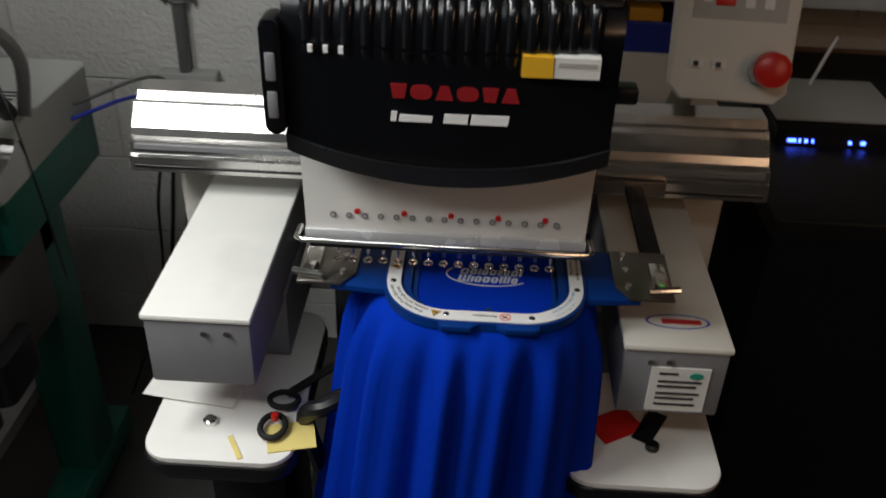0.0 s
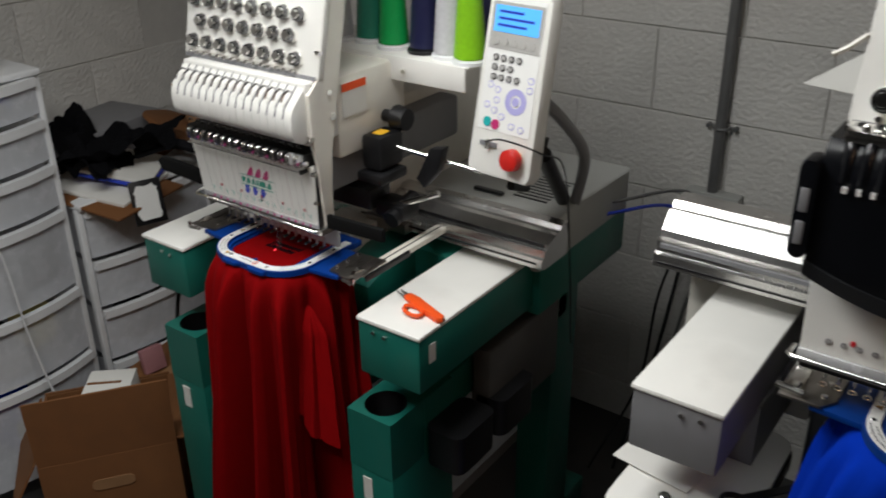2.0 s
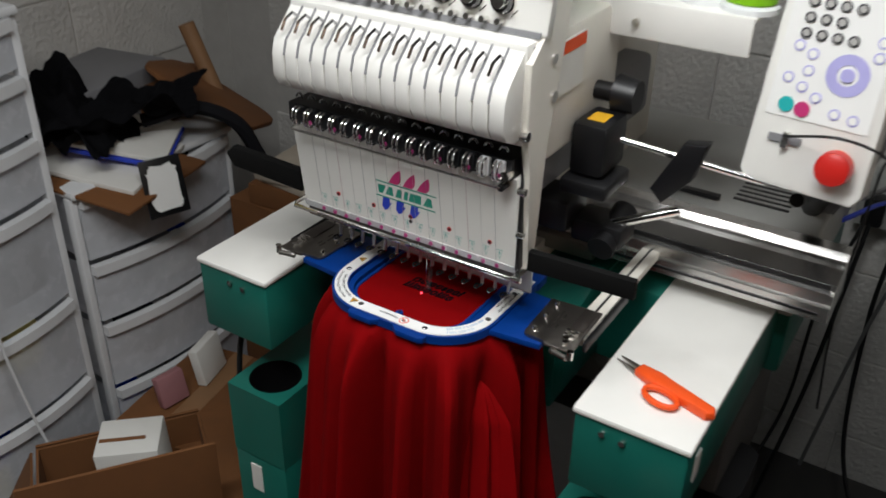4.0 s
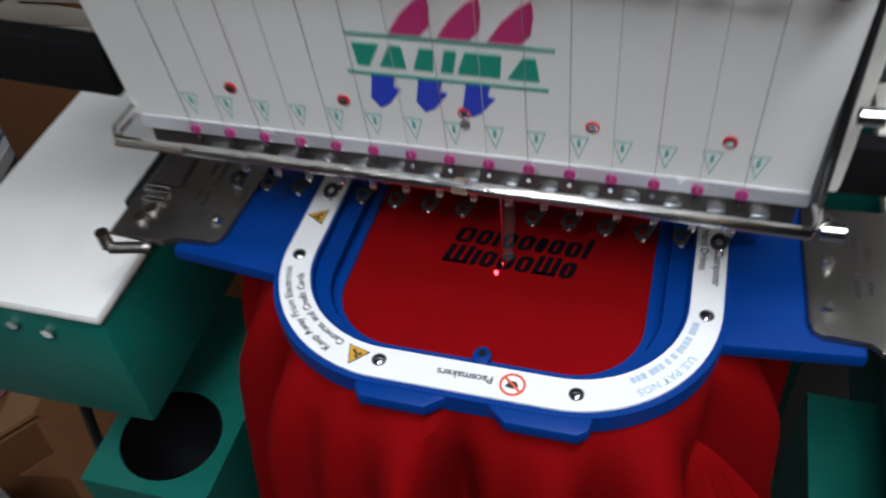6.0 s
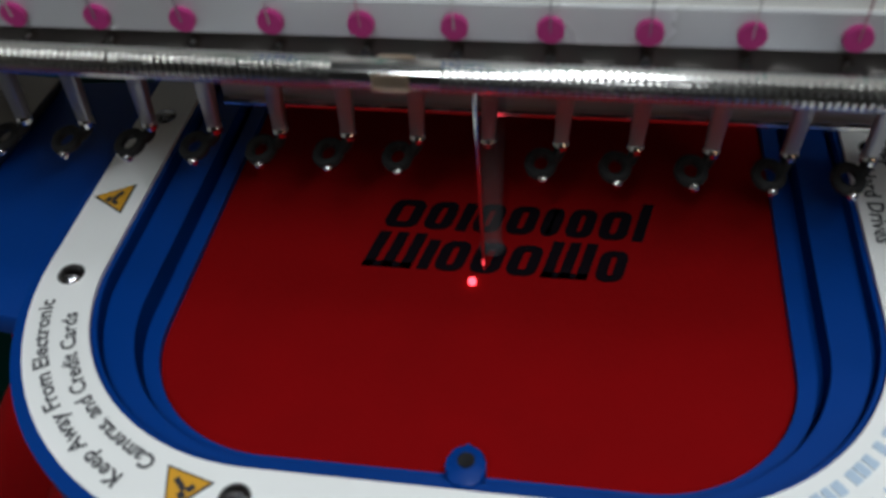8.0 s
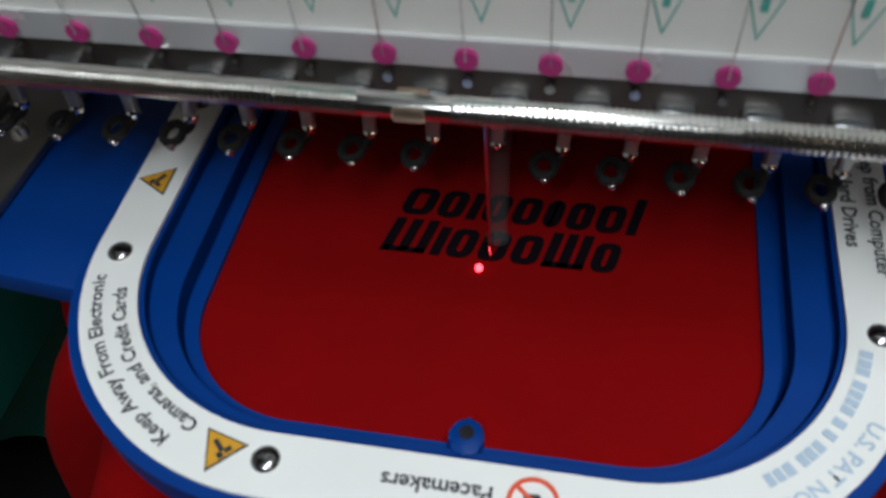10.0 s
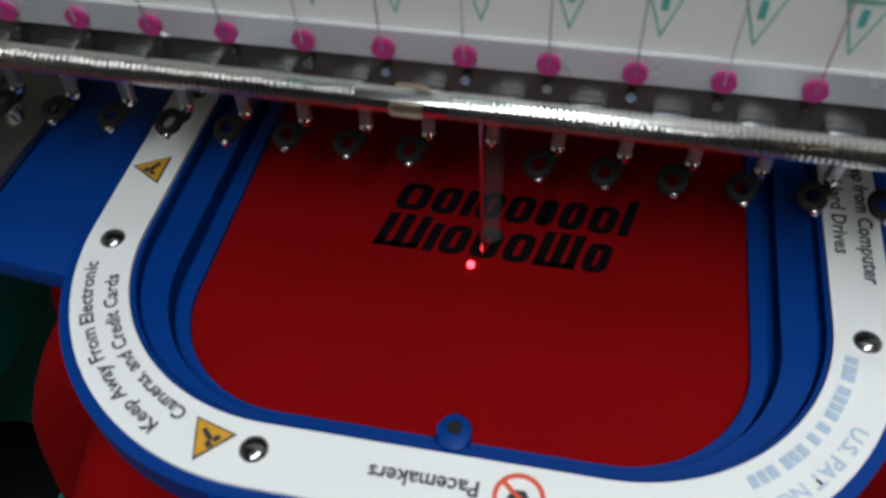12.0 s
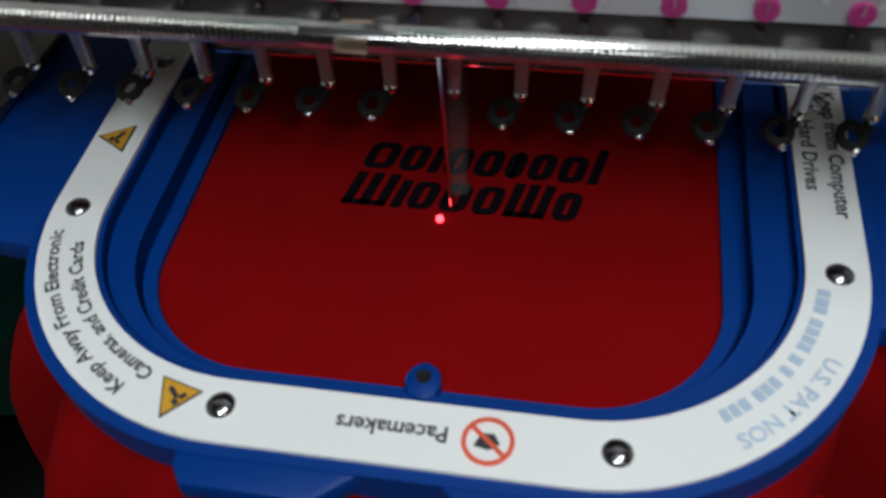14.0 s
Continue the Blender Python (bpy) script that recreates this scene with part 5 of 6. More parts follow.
for nm, m, size, mt, lb in (("sticky_note", (0.878, -0.052, 0.831, 14), (0.029, 0.023), NOTE, "yellow sticky note on the white shelf"), ("sticky_note", (0.815, -0.075, 0.831, -60), (0.02, 0.003), NOTE, "thin strip of yellow paper"), ("paper_sheet", (0.745, 0.045, 0.834, -8), (0.06, 0.05), PAPER, "loose white backing paper under the arm"), ("fabric_scrap", (1.275, 0.0, 0.831, 30), (0.03, 0.022), RED, "small red scrap on the shelf"), ("fabric_scrap", (1.318, 0.0, 0.831, 60), (0.03, 0.012), BLACK, "small black scrap on the shelf")):
    ob = part(nm, place(bx(-size[0], size[0], -size[1], size[1], 0, 0.0012), pose(m[0], m[1], m[2], 0, 0, m[3])), mt)
    tagged(ob, lb, "paper" if mt in (NOTE, PAPER) else "scrap")
cable = part("power_cable", tube(B(), curve_points([(0.9, 0.02, 0.70), (0.89, -0.02, 0.83), (0.92, -0.03, 0.865), (0.97, 0.02, 0.86), (1.0, 0.1, 0.8)]), 0.012, 10), BLACK)
tagged(cable, "thick black cable looping beside the shelf", "cable")

# orange snips on the green machine's arm
sn = thing("thread_snips", (0.275, 0.085, 0.926), "orange plastic thread snips on the white arm", "snips")
SN = Matrix.Translation((0.287, 0.061, 0.9265)) @ Matrix.Rotation(radians(-18), 4, "Z")
bm = B()
prism(bm, [(-0.035, -0.008), (-0.01, -0.013), (0.02, -0.010), (0.062, -0.011), (0.068, -0.003), (0.062, 0.006), (0.02, 0.006), (-0.01, 0.010), (-0.035, 0.006)], 0.0, 0.011, bevel=0.003)
part("handle", place(bm, SN), ORANGE, sn)
part("finger_loop", place(tube(B(), [Vector((0.012 + 0.02 * math.cos(a), -0.022 + 0.012 * math.sin(a), 0.006)) for a in (2 * math.pi * k / 20 for k in range(21))], 0.0035, 8), SN), ORANGE, sn)
part("blade", place(prism(B(), [(-0.034, -0.001), (-0.064, 0.004), (-0.034, 0.006)], 0.003, 0.0055), SN), STEEL, sn)
part("blade", place(prism(B(), [(-0.034, -0.008), (-0.064, -0.004), (-0.034, -0.003)], 0.003, 0.0055), SN), STEEL, sn)

# ---- thread shelf behind the green machine, with cones ----
rack = thing("thread_rack", (0.0, 0.3, 1.25), "white metal thread rack shelf behind the sewing head", "rack")
part("shelf", bx(-0.3, 0.275, 0.215, 0.37, 1.2905, 1.296, bevel=0.002), WHITE, rack)
lip = part("front_lip", bx(-0.3, 0.275, 0.21, 0.216, 1.256, 1.298, bevel=0.002), WHITE, rack)
part("screw", rd((0.15, 0.205, 1.275), (0.15, 0.212, 1.275), 0.004), CHROME, lip)
for x in (-0.26, 0.0, 0.24):
    part("spool_pin", rd((x, 0.34, 1.29), (x, 0.34, 1.78), 0.006), ALU, rack)


def cone(x, y, z, col, kind, h=0.14):
    mt = material("thread", col, 0.4, vary=0.12, scale=150, bump=0.5, bump_scale=500)
    names = {"green": "bright green", "olive": "golden brown", "navy": "dark navy", "grey": "silver grey", "white": "white", "lime": "lime green", "red": "deep red", "yellow": "bright yellow", "black": "black"}
    t = thing("thread_cone", (x, y, z), names[kind] + " embroidery thread cone", "thread cone", "thread cones")
    part("base", rod(rd((x, y, z), (x, y, z + 0.006), 0.031, 0.031, 20), (x, y, z + 0.006), (x, y, z + 0.012), 0.031, 0.02, 20), BLACK if kind in ("navy", "black") else LIP, t)
    bm = B()
    n = 22
    prev = None
    for k in range(n + 1):
        zz = z + 0.010 + (h - 0.02) * k / n
        r = 0.027 - 0.009 * k / n + (0.0007 if k % 2 else 0)
        ring = [bm.verts.new((x + r * math.cos(2 * math.pi * q / 20), y + r * math.sin(2 * math.pi * q / 20), zz)) for q in range(20)]
        if prev:
            for q in range(20):
                bm.faces.new((prev[q], prev[(q + 1) % 20], ring[(q + 1) % 20], ring[q]))
        else:
            bm.faces.new(ring[::-1])
        prev = ring
    bm.faces.new(prev)
    part("winding", bm, mt, t)
    part("tip", rd((x, y, z + h - 0.012), (x, y, z + h), 0.012, 0.008, 16), LIP, t)
    return t


for x, y, col, kind in ((0.085, 0.265, (0.01, 0.3, 0.07), "green"), (0.115, 0.325, (0.3, 0.17, 0.04), "olive"), (0.15, 0.27, (0.01, 0.012, 0.05), "navy"), (0.175, 0.33, (0.25, 0.02, 0.03), "red"), (0.208, 0.262, (0.5, 0.5, 0.52), "white"), (0.228, 0.325, (0.012, 0.015, 0.06), "navy"), (0.258, 0.25, (0.22, 0.5, 0.01), "lime"), (0.02, 0.28, (0.02, 0.18, 0.12), "green"), (-0.04, 0.26, (0.4, 0.4, 0.42), "grey"), (-0.1, 0.29, (0.25, 0.02, 0.03), "red")):
    cone(x, y, 1.2962, col, kind, 0.155)

# ---- conduit, outlets and cables on the back wall ----
pipe = thing("conduit", (0.40, 1.13, 0.78), "grey steel conduit fixed up the block wall", "conduit")
part("pipe", rd((0.40, 1.137, 0.79), (0.40, 1.137, 2.6), 0.0135), PIPE, pipe)
for z in (0.963, 1.6):
    bm = tube(B(), [(0.365, 1.155, z), (0.378, 1.15, z), (0.386, 1.128, z), (0.40, 1.1205, z), (0.414, 1.128, z), (0.422, 1.15, z), (0.435, 1.155, z)], 0.004, 6)
    rod(bm, (0.366, 1.158, z), (0.366, 1.143, z), 0.006)
    rod(bm, (0.434, 1.158, z), (0.434, 1.143, z), 0.006)
    part("clamp", bm, PIPE, pipe)
outlet = thing("outlet_box", (0.40, 1.13, 0.66), "grey double outlet box with black plugs", "outlet")
part("box", bx(0.335, 0.475, 1.118, 1.16, 0.675, 0.795, bevel=0.004), GREY, outlet)
part("plug", bx(0.35, 0.39, 1.085, 1.12, 0.69, 0.755, bevel=0.006), BLACK, outlet)
part("plug", bx(0.405, 0.455, 1.07, 1.12, 0.69, 0.775, bevel=0.006), BLACK, outlet)
for pts, r, lb in (
    ([(0.37, 1.09, 0.70), (0.36, 1.06, 0.55), (0.34, 1.0, 0.3), (0.3, 0.9, 0.02)], 0.005, "black power cord hanging from the outlet"),
    ([(0.43, 1.08, 0.70), (0.42, 1.06, 0.5), (0.45, 1.0, 0.2), (0.55, 0.9, 0.02)], 0.005, "black power cord hanging from the outlet"),
    ([(0.36, 1.09, 0.70), (0.32, 1.05, 0.5), (0.31, 1.0, 0.25), (0.25, 0.85, 0.03)], 0.004, "black power cord hanging from the outlet"),
    ([(0.365, 0.6, 0.92), (0.42, 0.8, 0.88), (0.5, 0.9, 0.80), (0.62, 0.85, 0.78), (0.7, 0.62, 0.88)], 0.004, "blue network cable sagging between the machines"),
    ([(0.365, 0.62, 0.94), (0.44, 0.85, 0.9), (0.46, 0.95, 0.75), (0.42, 0.95, 0.5), (0.38, 0.9, 0.2)], 0.004, "grey cable hanging behind the machine"),
    ([(-0.335, 0.06, 0.815), (-0.336, 0.03, 0.74), (-0.322, 0.0, 0.6), (-0.318, -0.01, 0.4), (-0.33, 0.02, 0.1), (-0.36, 0.08, 0.006)], 0.0045, "black power lead hanging under the green arm"),
):
    ob = part("cable", tube(B(), curve_points(pts), r, 8), BLUEPRINT if "blue" in lb else (PIPE if "grey" in lb else BLACK))
    tagged(ob, lb, "cable")
hose = part("cable_hose", tube(B(), curve_points([(0.385, 0.255, 1.26), (0.405, 0.32, 1.20), (0.40, 0.41, 1.11), (0.355, 0.47, 0.985)]), 0.0105, 10), DGREY)
tagged(hose, "dark ribbed hose from the control panel", "hose")
wire = part("thin_wire", tube(B(), curve_points([(0.33, 0.19, 1.19), (0.39, 0.15, 1.215), (0.43, 0.2, 1.185), (0.42, 0.3, 1.12), (0.41, 0.36, 0.9), (0.42, 0.36, 0.75)]), 0.0016, 6), BLACK)
tagged(wire, "thin black wire hanging from the control panel", "wire")


bobbin = thing("bobbin", (0.25, 0.02, 0.6355), "small white bobbin lying in the black cup", "bobbin")
for a, b, r in ((0.0, 0.0015, 0.0105), (0.0015, 0.0075, 0.0085), (0.0075, 0.009, 0.0105)):
    part("flange" if r > 0.01 else "winding", rd((0.25, 0.02, 0.6355 + a), (0.25, 0.02, 0.6355 + b), r, seg=18), LIP, bobbin)


# ---- clear drawer towers by the left wall ----
def drawer_tower(x_front, depth, y0, y1, heights, label):
    t = thing("drawer_tower", (x_front - depth / 2, (y0 + y1) / 2, 0), label, "drawers", "drawer towers")
    top = sum(heights) + 0.05
    part("top", bx(x_front - depth, x_front + 0.012, y0, y1, top - 0.006, top + 0.012, bevel=0.006), LIP, t, "white plastic top")
    for y in (y0 + 0.008, y1 - 0.008):
        for x in (x_front - depth + 0.01, x_front - 0.012):
            part("post", bx(x - 0.01, x + 0.01, y - 0.008, y + 0.008, 0.0, top - 0.006, bevel=0.002), LIP, t)
    z = 0.05
    rnd = random.Random(len(heights) * 7)
    for h in heights:
        bm = B()
        n = 12
        f, b = [], []
        for k in range(n + 1):
            y = y0 + 0.018 + (y1 - y0 - 0.036) * k / n
            bow = 0.03 * (1 - (2 * k / n - 1) ** 2)
            f.append((x_front + bow, y))
        outline = f + [(x_front - depth + 0.03, y1 - 0.02), (x_front - depth + 0.03, y0 + 0.02)]
        lo = [bm.verts.new((x, y, z + 0.006)) for x, y in outline]
        hi = [bm.verts.new((x, y, z + h - 0.012)) for x, y in outline]
        bm.faces.new(lo[::-1])
        for k in range(len(outline)):
            j = (k + 1) % len(outline)
            bm.faces.new((lo[k], lo[j], hi[j], hi[k]))
        d = part("drawer", bm, FROST, t, "cloudy clear plastic drawer")
        bm = B()
        lipo = [Vector((x + 0.012, y, 0)) for x, y in f]
        lipi = [Vector((x - 0.006, y, 0)) for x, y in f]
        band(bm, lipo, lipi, z + h - 0.03, z + h - 0.008)
        part("drawer_lip", bm, LIP, d, "milky curved drawer pull")
        for q in range(4):
            yy = rnd.uniform(y0 + 0.05, y1 - 0.12)
            w, hh = rnd.uniform(0.05, 0.14), rnd.uniform(0.3, 0.75) * h
            xx = x_front - rnd.uniform(0.05, 0.16)
            mt = rnd.choice([DARKCLOTH, BLUECLOTH, PAPER, KEYGREY, NOTE, DGREY, DARKCLOTH])
            part("stored_item", place(bx(-0.05, 0.05, 0, w, 0, hh, bevel=0.012), pose(xx, yy, z + 0.008, 0, 0, rnd.uniform(-14, 14))), mt, d)
        z += h
    return t


drawer_tower(-0.96, 0.38, -0.2, 0.185, (0.29, 0.2, 0.225, 0.125, 0.12, 0.105), "tall white plastic drawer tower, cloudy drawers full")
drawer_tower(-0.95, 0.4, 0.205, 0.64, (0.22, 0.17, 0.15, 0.155), "low white plastic drawer tower heaped with clutter")
for y, x, col, kind in ((0.07, -0.995, (0.75, 0.55, 0.01), "yellow"), (0.0, -0.985, (0.45, 0.6, 0.02), "lime"), (-0.09, -1.06, (0.75, 0.55, 0.01), "yellow")):
    cone(x, y, 1.1272, col, kind, 0.16)

part("thread_plate", prism(B(), [(0.795, 1.345), (0.92, 1.338), (0.92, 1.40), (0.87, 1.40)], 0.25, 0.256, "xz"), WHITE, ym, "white bent thread guide plate")
part("plate_post", bx(0.915, 1.0, 0.25, 0.27, 1.33, 1.41), WHITE, ym)

# heap of things on the low drawer tower
for nm, lb, cat, m, dims, mt in (
    ("cap_board", "brown cardboard sheet lying on the drawers", "cardboard", (-1.0, 0.33, 0.752, 0, 6, 12), (0.16, 0.13, 0.004), CARD),
    ("paper_pad", "white paper pad with blue edge on the drawers", "paper pad", (-1.01, 0.35, 0.768, 3, 8, 20), (0.12, 0.11, 0.006), PAPER),
    ("blue_folder", "blue-edged white folder on the heap", "folder", (-1.0, 0.4, 0.79, 4, 12, 35), (0.1, 0.09, 0.005), BLUEPRINT),
    ("paper_pad", "white paper pad lying on a blue folder", "paper pad", (-1.0, 0.4, 0.801, 4, 12, 35), (0.098, 0.088, 0.005), PAPER),
    ("grey_box", "dark grey flat case at the back of the heap", "case", (-1.22, 0.5, 0.80, 0, 0, 10), (0.1, 0.14, 0.07), DGREY),
    ("cardboard_box", "brown cardboard box on the drawers", "box", (-1.2, 0.62, 0.78, 0, 0, 25), (0.11, 0.1, 0.05), CARD),
):
    w, d, h = dims
    ob = part(nm, place(bx(-w, w, -d, d, -h, h, bevel=min(h, 0.008) * 0.5), pose(*m)), mt)
    tagged(ob, lb, cat)
tube_card = part("cardboard_tube", rd((-1.06, 0.72, 0.78), (-1.115, 0.70, 0.945), 0.019, seg=18), WOOD)
tagged(tube_card, "brown cardboard tube leaning on the wall", "tube")


def heap(name, centre, radius, squash, mat, label, category, seed):
    """A crumpled lump of cloth."""
    bm = B()
    bmesh.ops.create_icosphere(bm, subdivisions=4, radius=1)
    for v in bm.verts:
        n = noise.fractal(v.co * 1.7 + Vector((seed, seed, 0)), 1.0, 2.0, 4)
        r = 1 + 0.45 * n + 0.12 * math.sin(6 * math.atan2(v.co.y, v.co.x) + seed)
        v.co = Vector((centre[0] + v.co.x * radius[0] * r, centre[1] + v.co.y * radius[1] * r, max(centre[2], centre[2] + v.co.z * radius[2] * r * squash)))
    ob = part(name, bm, mat)
    return tagged(ob, label, category)


def drape(name, centre, size, turn, seed, mat, label, category, slope=0.0):
    """A loose sheet of cloth with folds, lying on a heap."""
    bm = B()
    n = 40
    c, q = math.cos(radians(turn)), math.sin(radians(turn))
    rows = []
    for i in range(n + 1):
        row = []
        for j in range(n + 1):
            u, v = (i / n - 0.5), (j / n - 0.5)
            edge = 1 + 0.25 * noise.noise(Vector((u * 4, v * 4, seed)))
            x, y = u * size[0] * edge, v * size[1] * edge
            z = 0.05 * noise.fractal(Vector((u * 3, v * 3, seed)), 1.0, 2.0, 3) + 0.014 * math.sin(14 * u + 9 * v + seed) + slope * u - 0.35 * max(0, abs(u) - 0.33) * size[0]
            row.append(bm.verts.new((centre[0] + c * x - q * y, centre[1] + q * x + c * y, centre[2] + z)))
        rows.append(row)
    for a, b in zip(rows, rows[1:]):
        for j in range(n):
            bm.faces.new((a[j], a[j + 1], b[j + 1], b[j]))
    bmesh.ops.solidify(bm, geom=bm.faces, thickness=0.004)
    return tagged(part(name, bm, mat), label, category)


drape("black_garment", (-1.0, 0.37, 0.86), (0.34, 0.17), 55, 2.3, DARKCLOTH, "crumpled black garment thrown over the pads", "garment", 0.1)
drape("black_garment", (-1.05, 0.32, 0.88), (0.2, 0.2), 20, 7.7, DARKCLOTH, "crumpled black garment thrown over the pads", "garment", -0.1)
strap = part("black_strap", tube(B(), curve_points([(-0.97, 0.42, 0.83), (-0.9, 0.5, 0.85), (-0.84, 0.56, 0.81), (-0.82, 0.6, 0.72)]), 0.016, 8), DARKCLOTH)
tagged(strap, "black strap hanging over the drawers", "strap")
bm = B()
prism(bm, rounded(-0.14, 0.14, -0.11, 0.11, 0.05), 0.0, 0.012, bevel=0.003)
ob = part("leather_pad", place(bm, pose(-1.02, 0.66, 0.80, -18, 26, 15)), CARD)
tagged(ob, "rounded brown leather pad leaning on the heap", "pad")
tag = thing("hang_tag", (-0.832, 0.338, 0.69), "white ragged swatch on a black tag", "tag")
TG = pose(-0.822, 0.338, 0.69, 0, -14, -20)
part("backing", place(bx(-0.002, 0.002, -0.042, 0.042, 0, 0.118, bevel=0.0008), TG), BLACK, tag)
bm = B()
rnd = random.Random(4)
pts = [(0.031 * math.copysign(abs(math.cos(a)) ** 0.35, math.cos(a)) * rnd.uniform(0.88, 1.1), 0.057 + 0.047 * math.copysign(abs(math.sin(a)) ** 0.35, math.sin(a)) * rnd.uniform(0.92, 1.08)) for a in (2 * math.pi * k / 36 for k in range(36))]
prism(bm, pts, 0.0025, 0.0045, "yz")
part("swatch", place(bm, TG), LABEL, tag, smooth=False)
cord = part("hanging_cord", tube(B(), curve_points([(-0.93, -0.1, 0.84), (-0.905, -0.04, 0.74), (-0.9, -0.02, 0.5), (-0.87, 0.0, 0.3), (-0.8, 0.02, 0.2)]), 0.003, 6), LIP)
tagged(cord, "thin white cord hanging down the drawers", "cord")

# open cardboard box on the floor
UX, UY = Vector((0.582, 0.813, 0)), Vector((-0.813, 0.582, 0))
BOXM = Matrix(((UX.x, UY.x, 0, -0.594), (UX.y, UY.y, 0, -0.222), (0, 0, 1, 0), (0, 0, 0, 1)))
cb = thing("cardboard_box", (-0.63, 0.0, 0), "open brown cardboard box with raised flaps on floor", "box")
W, D, HH, T = 0.305, 0.3, 0.35, 0.005
for nm, a in (("side", (0, W, 0, T, 0, HH)), ("side", (0, W, D - T, D, 0, HH)), ("end", (0, T, T, D - T, 0, HH)), ("end", (W - T, W, T, D - T, 0, HH)), ("bottom", (T, W - T, T, D - T, 0, 0.006))):
    part(nm, place(bx(*a), BOXM), CARD, cb, smooth=False)
part("handle_slot", place(prism(B(), rounded(0.105, 0.2, 0.258, 0.287, 0.0135), -0.002, 0.001, "xz"), BOXM), WOOD, cb)
for m, dims in ((Matrix.Translation((0, 0.001, HH)) @ Matrix.Rotation(radians(4), 4, "X"), (0.0, W, 0, T, 0, 0.18)), (Matrix.Translation((0, D + T, HH)) @ Matrix.Rotation(radians(-165), 4, "X"), (0, W, -T, 0, 0, 0.14)), (Matrix.Translation((-T, 0, HH)) @ Matrix.Rotation(radians(-150), 4, "Y"), (0, T, 0.01, D - 0.01, 0, 0.14)), (Matrix.Translation((W, 0, HH)) @ Matrix.Rotation(radians(95), 4, "Y"), (-T, 0, 0.01, D - 0.01, 0, 0.10))):
    part("flap", place(bx(*dims), BOXM @ m), CARD, cb, smooth=False)
board = part("white_carton", place(bx(-0.055, 0.055, -0.045, 0.045, -0.44, 0.0, bevel=0.003), pose(-0.615, 0.005, 0.455, 3, -2, 40)), PAPER)
tagged(board, "white carton sticking out of the cardboard box", "carton")
part("carton_band", place(bx(-0.05, 0.03, -0.012, -0.004, 0.0, 0.0012), pose(-0.615, 0.005, 0.455, 3, -2, 40)), CARD, board)
def carton(m, dims, label):
    """A closed cardboard box: body, two top flaps and a strip of tape."""
    w, d, h = dims
    t = thing("cardboard_box", (m[0], m[1], m[2] - h), label, "box", "cardboard boxes")
    p = pose(*m)
    part("body", place(bx(-w, w, -d, d, -h, h - 0.004, bevel=0.003), p), CARD, t)
    for a in ((-w, -0.001), (0.001, w)):
        part("flap", place(bx(a[0], a[1], -d, d, h - 0.004, h, bevel=0.001), p), CARD, t)
    part("tape", place(bx(-0.024, 0.024, -d, d, h, h + 0.0008), p), WOOD, t, "tan parcel tape")
    return t


for nm, lb, m, dims, mt in (("product_pack", "white and green printed pack on the drawers' foot", (-0.80, 0.36, 0.327, 0, -10, 15), (0.012, 0.045, 0.045), PAPER), ("product_pack", "pink printed pack beside the drawers", (-0.80, 0.25, 0.317, 0, -14, -8), (0.012, 0.032, 0.035), material("faded_pink_card", (0.35, 0.16, 0.17), 0.7)), ("plastic_bag", "crumpled white plastic packet on the floor", (-0.75, -0.38, 0.2, 10, 20, 30), (0.06, 0.07, 0.2), LIP)):
    ob = part(nm, place(bx(-dims[0], dims[0], -dims[1], dims[1], -dims[2], dims[2], bevel=0.004), pose(*m)), mt)
    tagged(ob, lb, nm.split("_")[-1])

# cardboard boxes and papers behind the green machine
carton((-0.76, 0.30, 0.14, 0, 0, 10), (0.12, 0.16, 0.14), "small brown cardboard box under printed packs")
carton((-0.62, -0.5, 0.11, 0, 0, 20), (0.12, 0.12, 0.11), "small brown cardboard box standing before the drawers")
carton((-0.70, 0.79, 0.295, 0, 0, 0), (0.23, 0.19, 0.295), "large brown cardboard box behind the machine")
z = 0.5915
for k, (mt, h) in enumerate(((CARD, 0.05), (OLDPAPER, 0.016), (OLDPAPER, 0.028), (CARD, 0.006), (OLDPAPER, 0.022))):
    ob = part("paper_ream" if mt is not CARD else "cardboard_tray", place(bx(-0.14 + 0.01 * k, 0.14, -0.12, 0.12, 0, h, bevel=0.002), pose(-0.74 + 0.008 * k, 0.735, z, 0, 0, 5 * (-1) ** k)), mt)
    tagged(ob, "cream paper ream on the cardboard box" if mt is not CARD else "flat brown cardboard tray on the box", "paper" if mt is not CARD else "tray")
    z += h + 0.001
ob = part("red_pouch", bx(-0.80, -0.72, 0.72, 0.78, z, z + 0.03, bevel=0.012), RED)
tagged(ob, "small red pouch on the paper stack", "pouch")
ob = part("wood_panel", bx(-0.94, -0.34, 1.06, 1.09, 0.0, 1.02, bevel=0.003), WOOD)
tagged(ob, "brown wooden board leaning at the block wall", "board")

# ---- desk, bins and shelf beyond the white machine ----
desk = thing("desk", (1.95, 0.6, 0), "dark desk draped in black beside the machine", "desk")
part("desktop", bx(1.52, 2.5, 0.3, 1.0, 0.93, 0.965, bevel=0.005), BLACK, desk)
part("front_drape", bx(1.525, 2.49, 0.305, 0.325, 0.0, 0.93), DARKCLOTH, desk)
part("side_drape", bx(1.525, 1.545, 0.325, 0.99, 0.0, 0.93), DARKCLOTH, desk)
rt = thing("router", (1.66, 0.64, 0.965), "black network router with blue lights on the desk", "router")
bm = B()
prism(bm, [(0.545, 0.966), (0.75, 0.966), (0.75, 1.0), (0.56, 0.996), (0.545, 0.985)], 1.58, 1.80, "yz", 0.003)
part("case", bm, BLACK, rt)
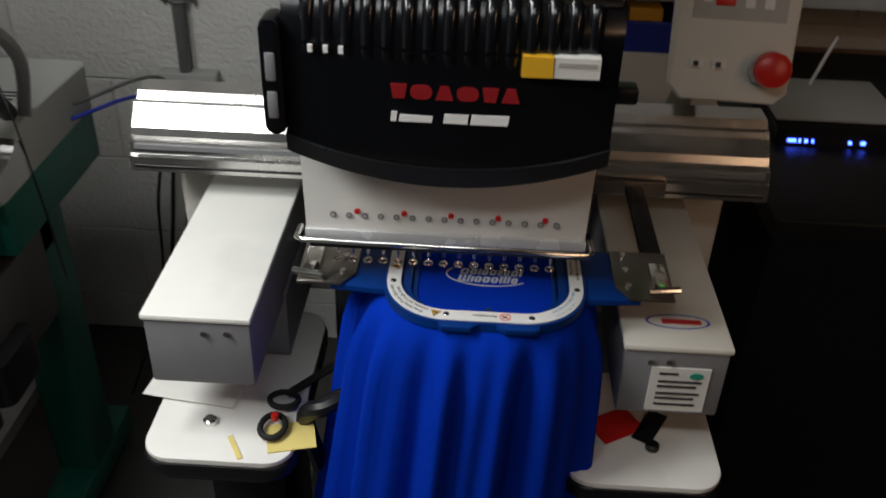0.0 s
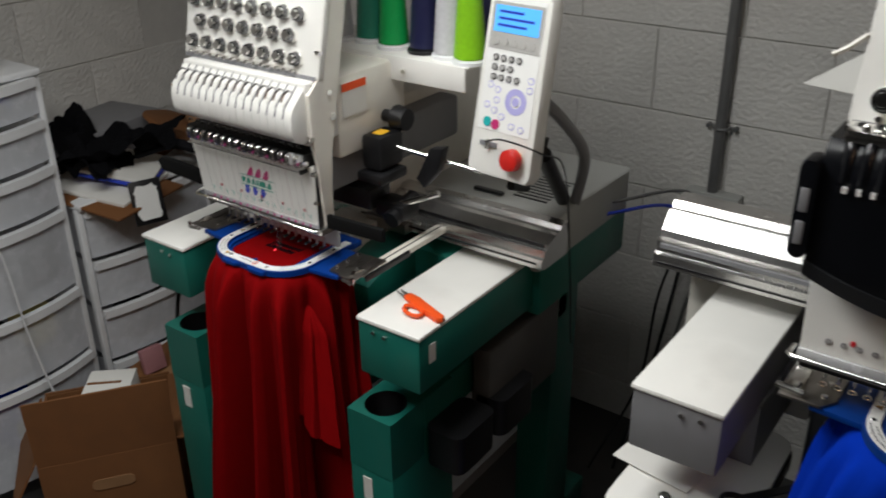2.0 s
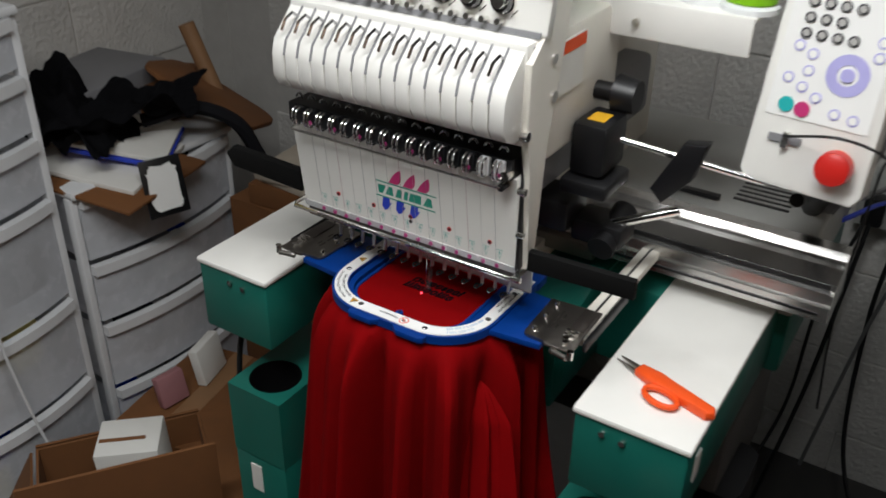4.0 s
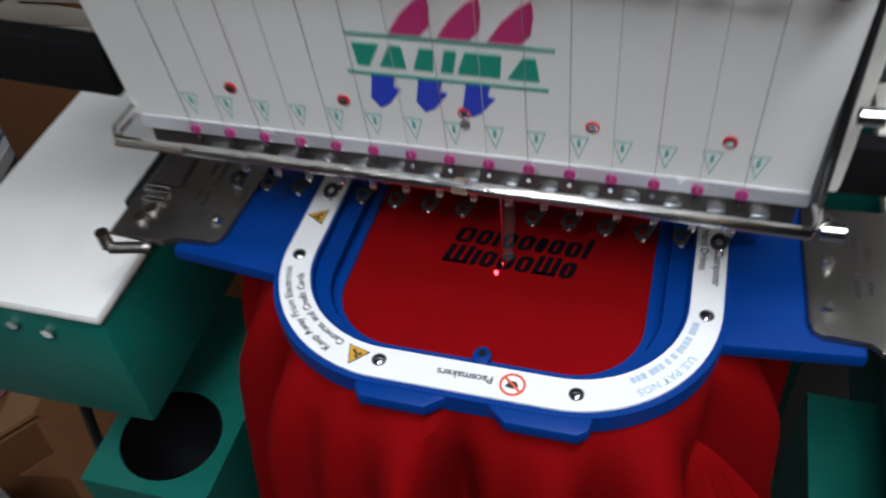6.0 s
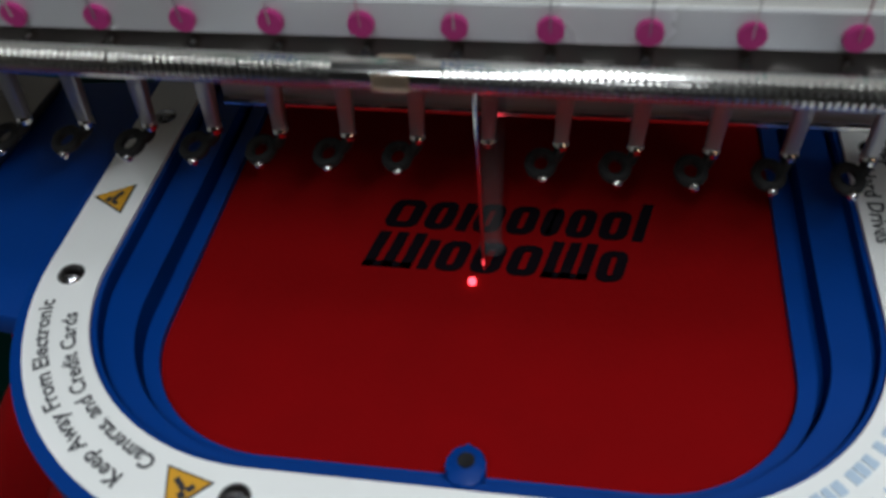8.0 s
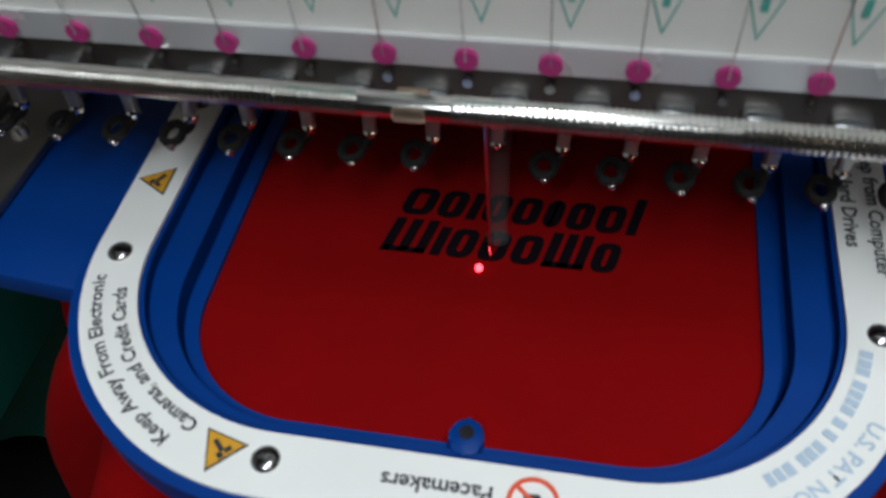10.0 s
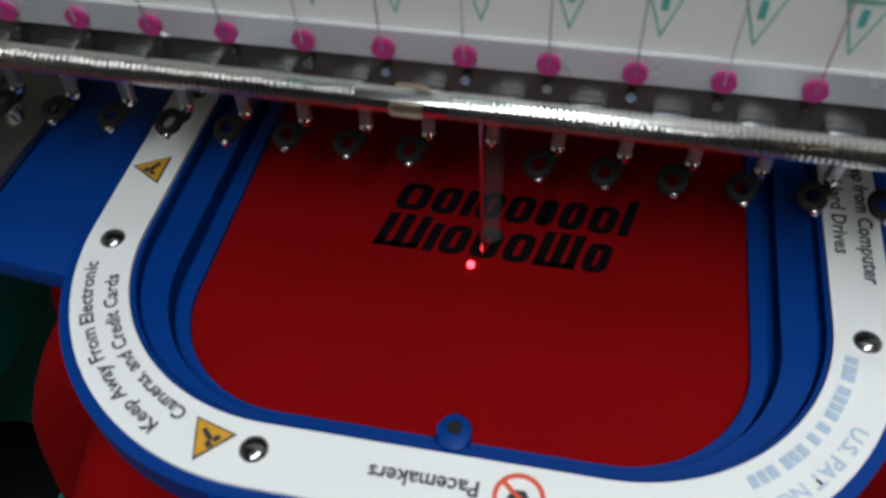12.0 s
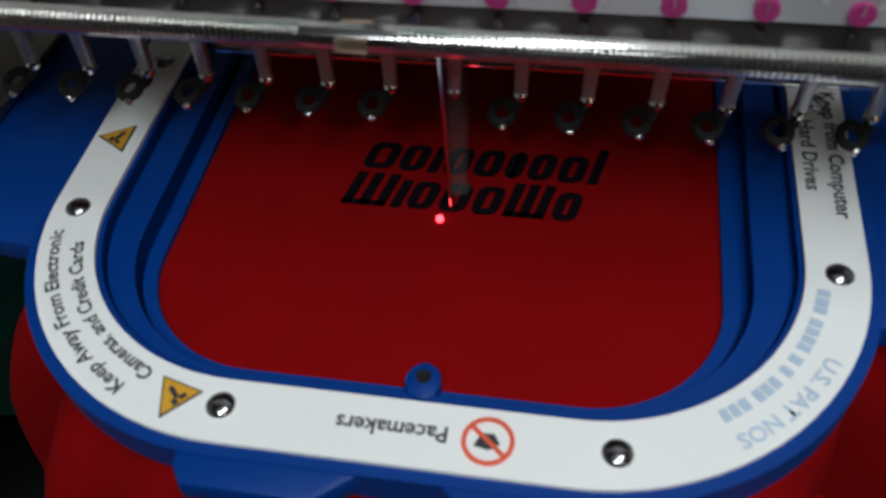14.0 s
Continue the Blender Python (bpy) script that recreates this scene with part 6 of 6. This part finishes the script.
part("lid", bx(1.582, 1.798, 0.57, 0.748, 0.999, 1.003, bevel=0.001), GREY, rt, "grey top of the router")
for x0, x1 in ((1.60, 1.614), (1.618, 1.622), (1.628, 1.633), (1.64, 1.643), (1.70, 1.705), (1.72, 1.728)):
    part("status_light", bx(x0, x1, 0.5435, 0.546, 0.972, 0.978), LED, rt, "blue status light", smooth=False)
ob = part("antenna_cable", tube(B(), curve_points([(1.68, 0.72, 1.003), (1.70, 0.74, 1.04), (1.73, 0.78, 1.07), (1.75, 0.85, 1.02)]), 0.003, 6), LIP)
tagged(ob, "short white cable on the router", "cable")
ws = thing("wall_shelf", (1.5, 1.07, 1.08), "pale metal shelf on the block wall", "shelf")
part("board", bx(1.18, 2.3, 0.98, 1.158, 1.09, 1.108, bevel=0.002), WHITE, ws)
part("edge", bx(1.18, 2.3, 0.974, 0.981, 1.062, 1.11, bevel=0.002), GREY, ws)


def bin_box(x0, x1, y0, y1, z0, z1, mat, label):
    t = thing("storage_bin", ((x0 + x1) / 2, (y0 + y1) / 2, z0), label, "bin", "storage bins")
    bm = B()
    for a in ((x0, x1, y0, y1, z0, z0 + 0.004), (x0, x0 + 0.004, y0, y1, z0, z1), (x1 - 0.004, x1, y0, y1, z0, z1), (x0, x1, y0, y0 + 0.004, z0, z1 - 0.03), (x0, x1, y1 - 0.004, y1, z0, z1)):
        box(bm, *a)
    part("tub", bm, mat, t, smooth=False)
    part("rim", bx(x0 - 0.003, x1 + 0.003, y0 - 0.006, y0 + 0.002, z1 - 0.036, z1 - 0.026, bevel=0.002), mat, t)
    return t


low = part("low_shelf", bx(1.18, 2.3, 0.9, 1.158, 0.90, 0.918, bevel=0.002), WOOD, None)
tagged(low, "brown wooden shelf board under the bins", "shelf")
low_b = part("shelf_support", bx(1.2, 2.28, 1.1, 1.157, 0.0, 0.9), WOOD, None)
tagged(low_b, "brown wooden board carrying the shelf", "support")
bin_box(1.22, 1.35, 0.98, 1.12, 0.919, 1.05, BLUEPRINT, "blue plastic bin with yellow thing inside")
bin_box(1.365, 1.48, 0.98, 1.12, 0.919, 1.045, BLUEPRINT, "blue plastic bin on the wooden shelf")
for x in (1.25, 1.385):
    ob = part("yellow_pack", bx(x, x + 0.07, 0.99, 1.05, 0.924, 1.042, bevel=0.004), YELLOW)
    tagged(ob, "yellow pack standing in a blue bin", "pack")
cone(1.32, 1.05, 1.1082, (0.6, 0.6, 0.62), "white", 0.15)
cone(1.24, 1.06, 1.1082, (0.25, 0.02, 0.03), "red", 0.15)
cup = part("blue_cup", rd((1.40, 1.04, 1.1085), (1.40, 1.04, 1.165), 0.026, 0.032), BLUEPRINT)
tagged(cup, "small blue cup on the shelf", "cup")


# ---- blocks of the walls ----
def block_mesh(name, w, d, h):
    bm = bx(-w / 2, w / 2, -d / 2, d / 2, -h / 2, h / 2, bevel=0.0022, seg=1)
    me = bpy.data.meshes.new(name)
    bm.to_mesh(me)
    bm.free()
    me.materials.append(BLOCK)
    return me


BH, BL, GAP, Z0 = 0.2135, 0.427, 0.0032, 0.757 - 3 * 0.2135 - 0.0
back_block = block_mesh("block", BL - GAP, 0.02, BH - GAP)
side_block = block_mesh("block", 0.02, BL - GAP, BH - GAP)
for r in range(12):
    zc = Z0 + BH * (r + 0.5) - BH
    if zc - BH / 2 < -0.2 or zc + BH / 2 > 2.62:
        continue
    for c in range(-4, 10):
        x = 0.42 + BL * (c + (0.5 if r % 2 else 0.0)) + BL / 2
        if WALL_X + 0.2 < x < 4.0:
            ob = new("block", back_block)
            ob.parent, ob.location = wall_back, Vector((x, WALL_Y + 0.01, zc)) - ORIGIN["wall_back"]
    for c in range(-9, 6):
        y = BL * (c + (0.5 if r % 2 else 0.0))
        if -3.9 < y < WALL_Y - 0.2:
            ob = new("block", side_block)
            ob.parent, ob.location = wall_left, Vector((WALL_X - 0.01, y, zc)) - ORIGIN["wall_left"]
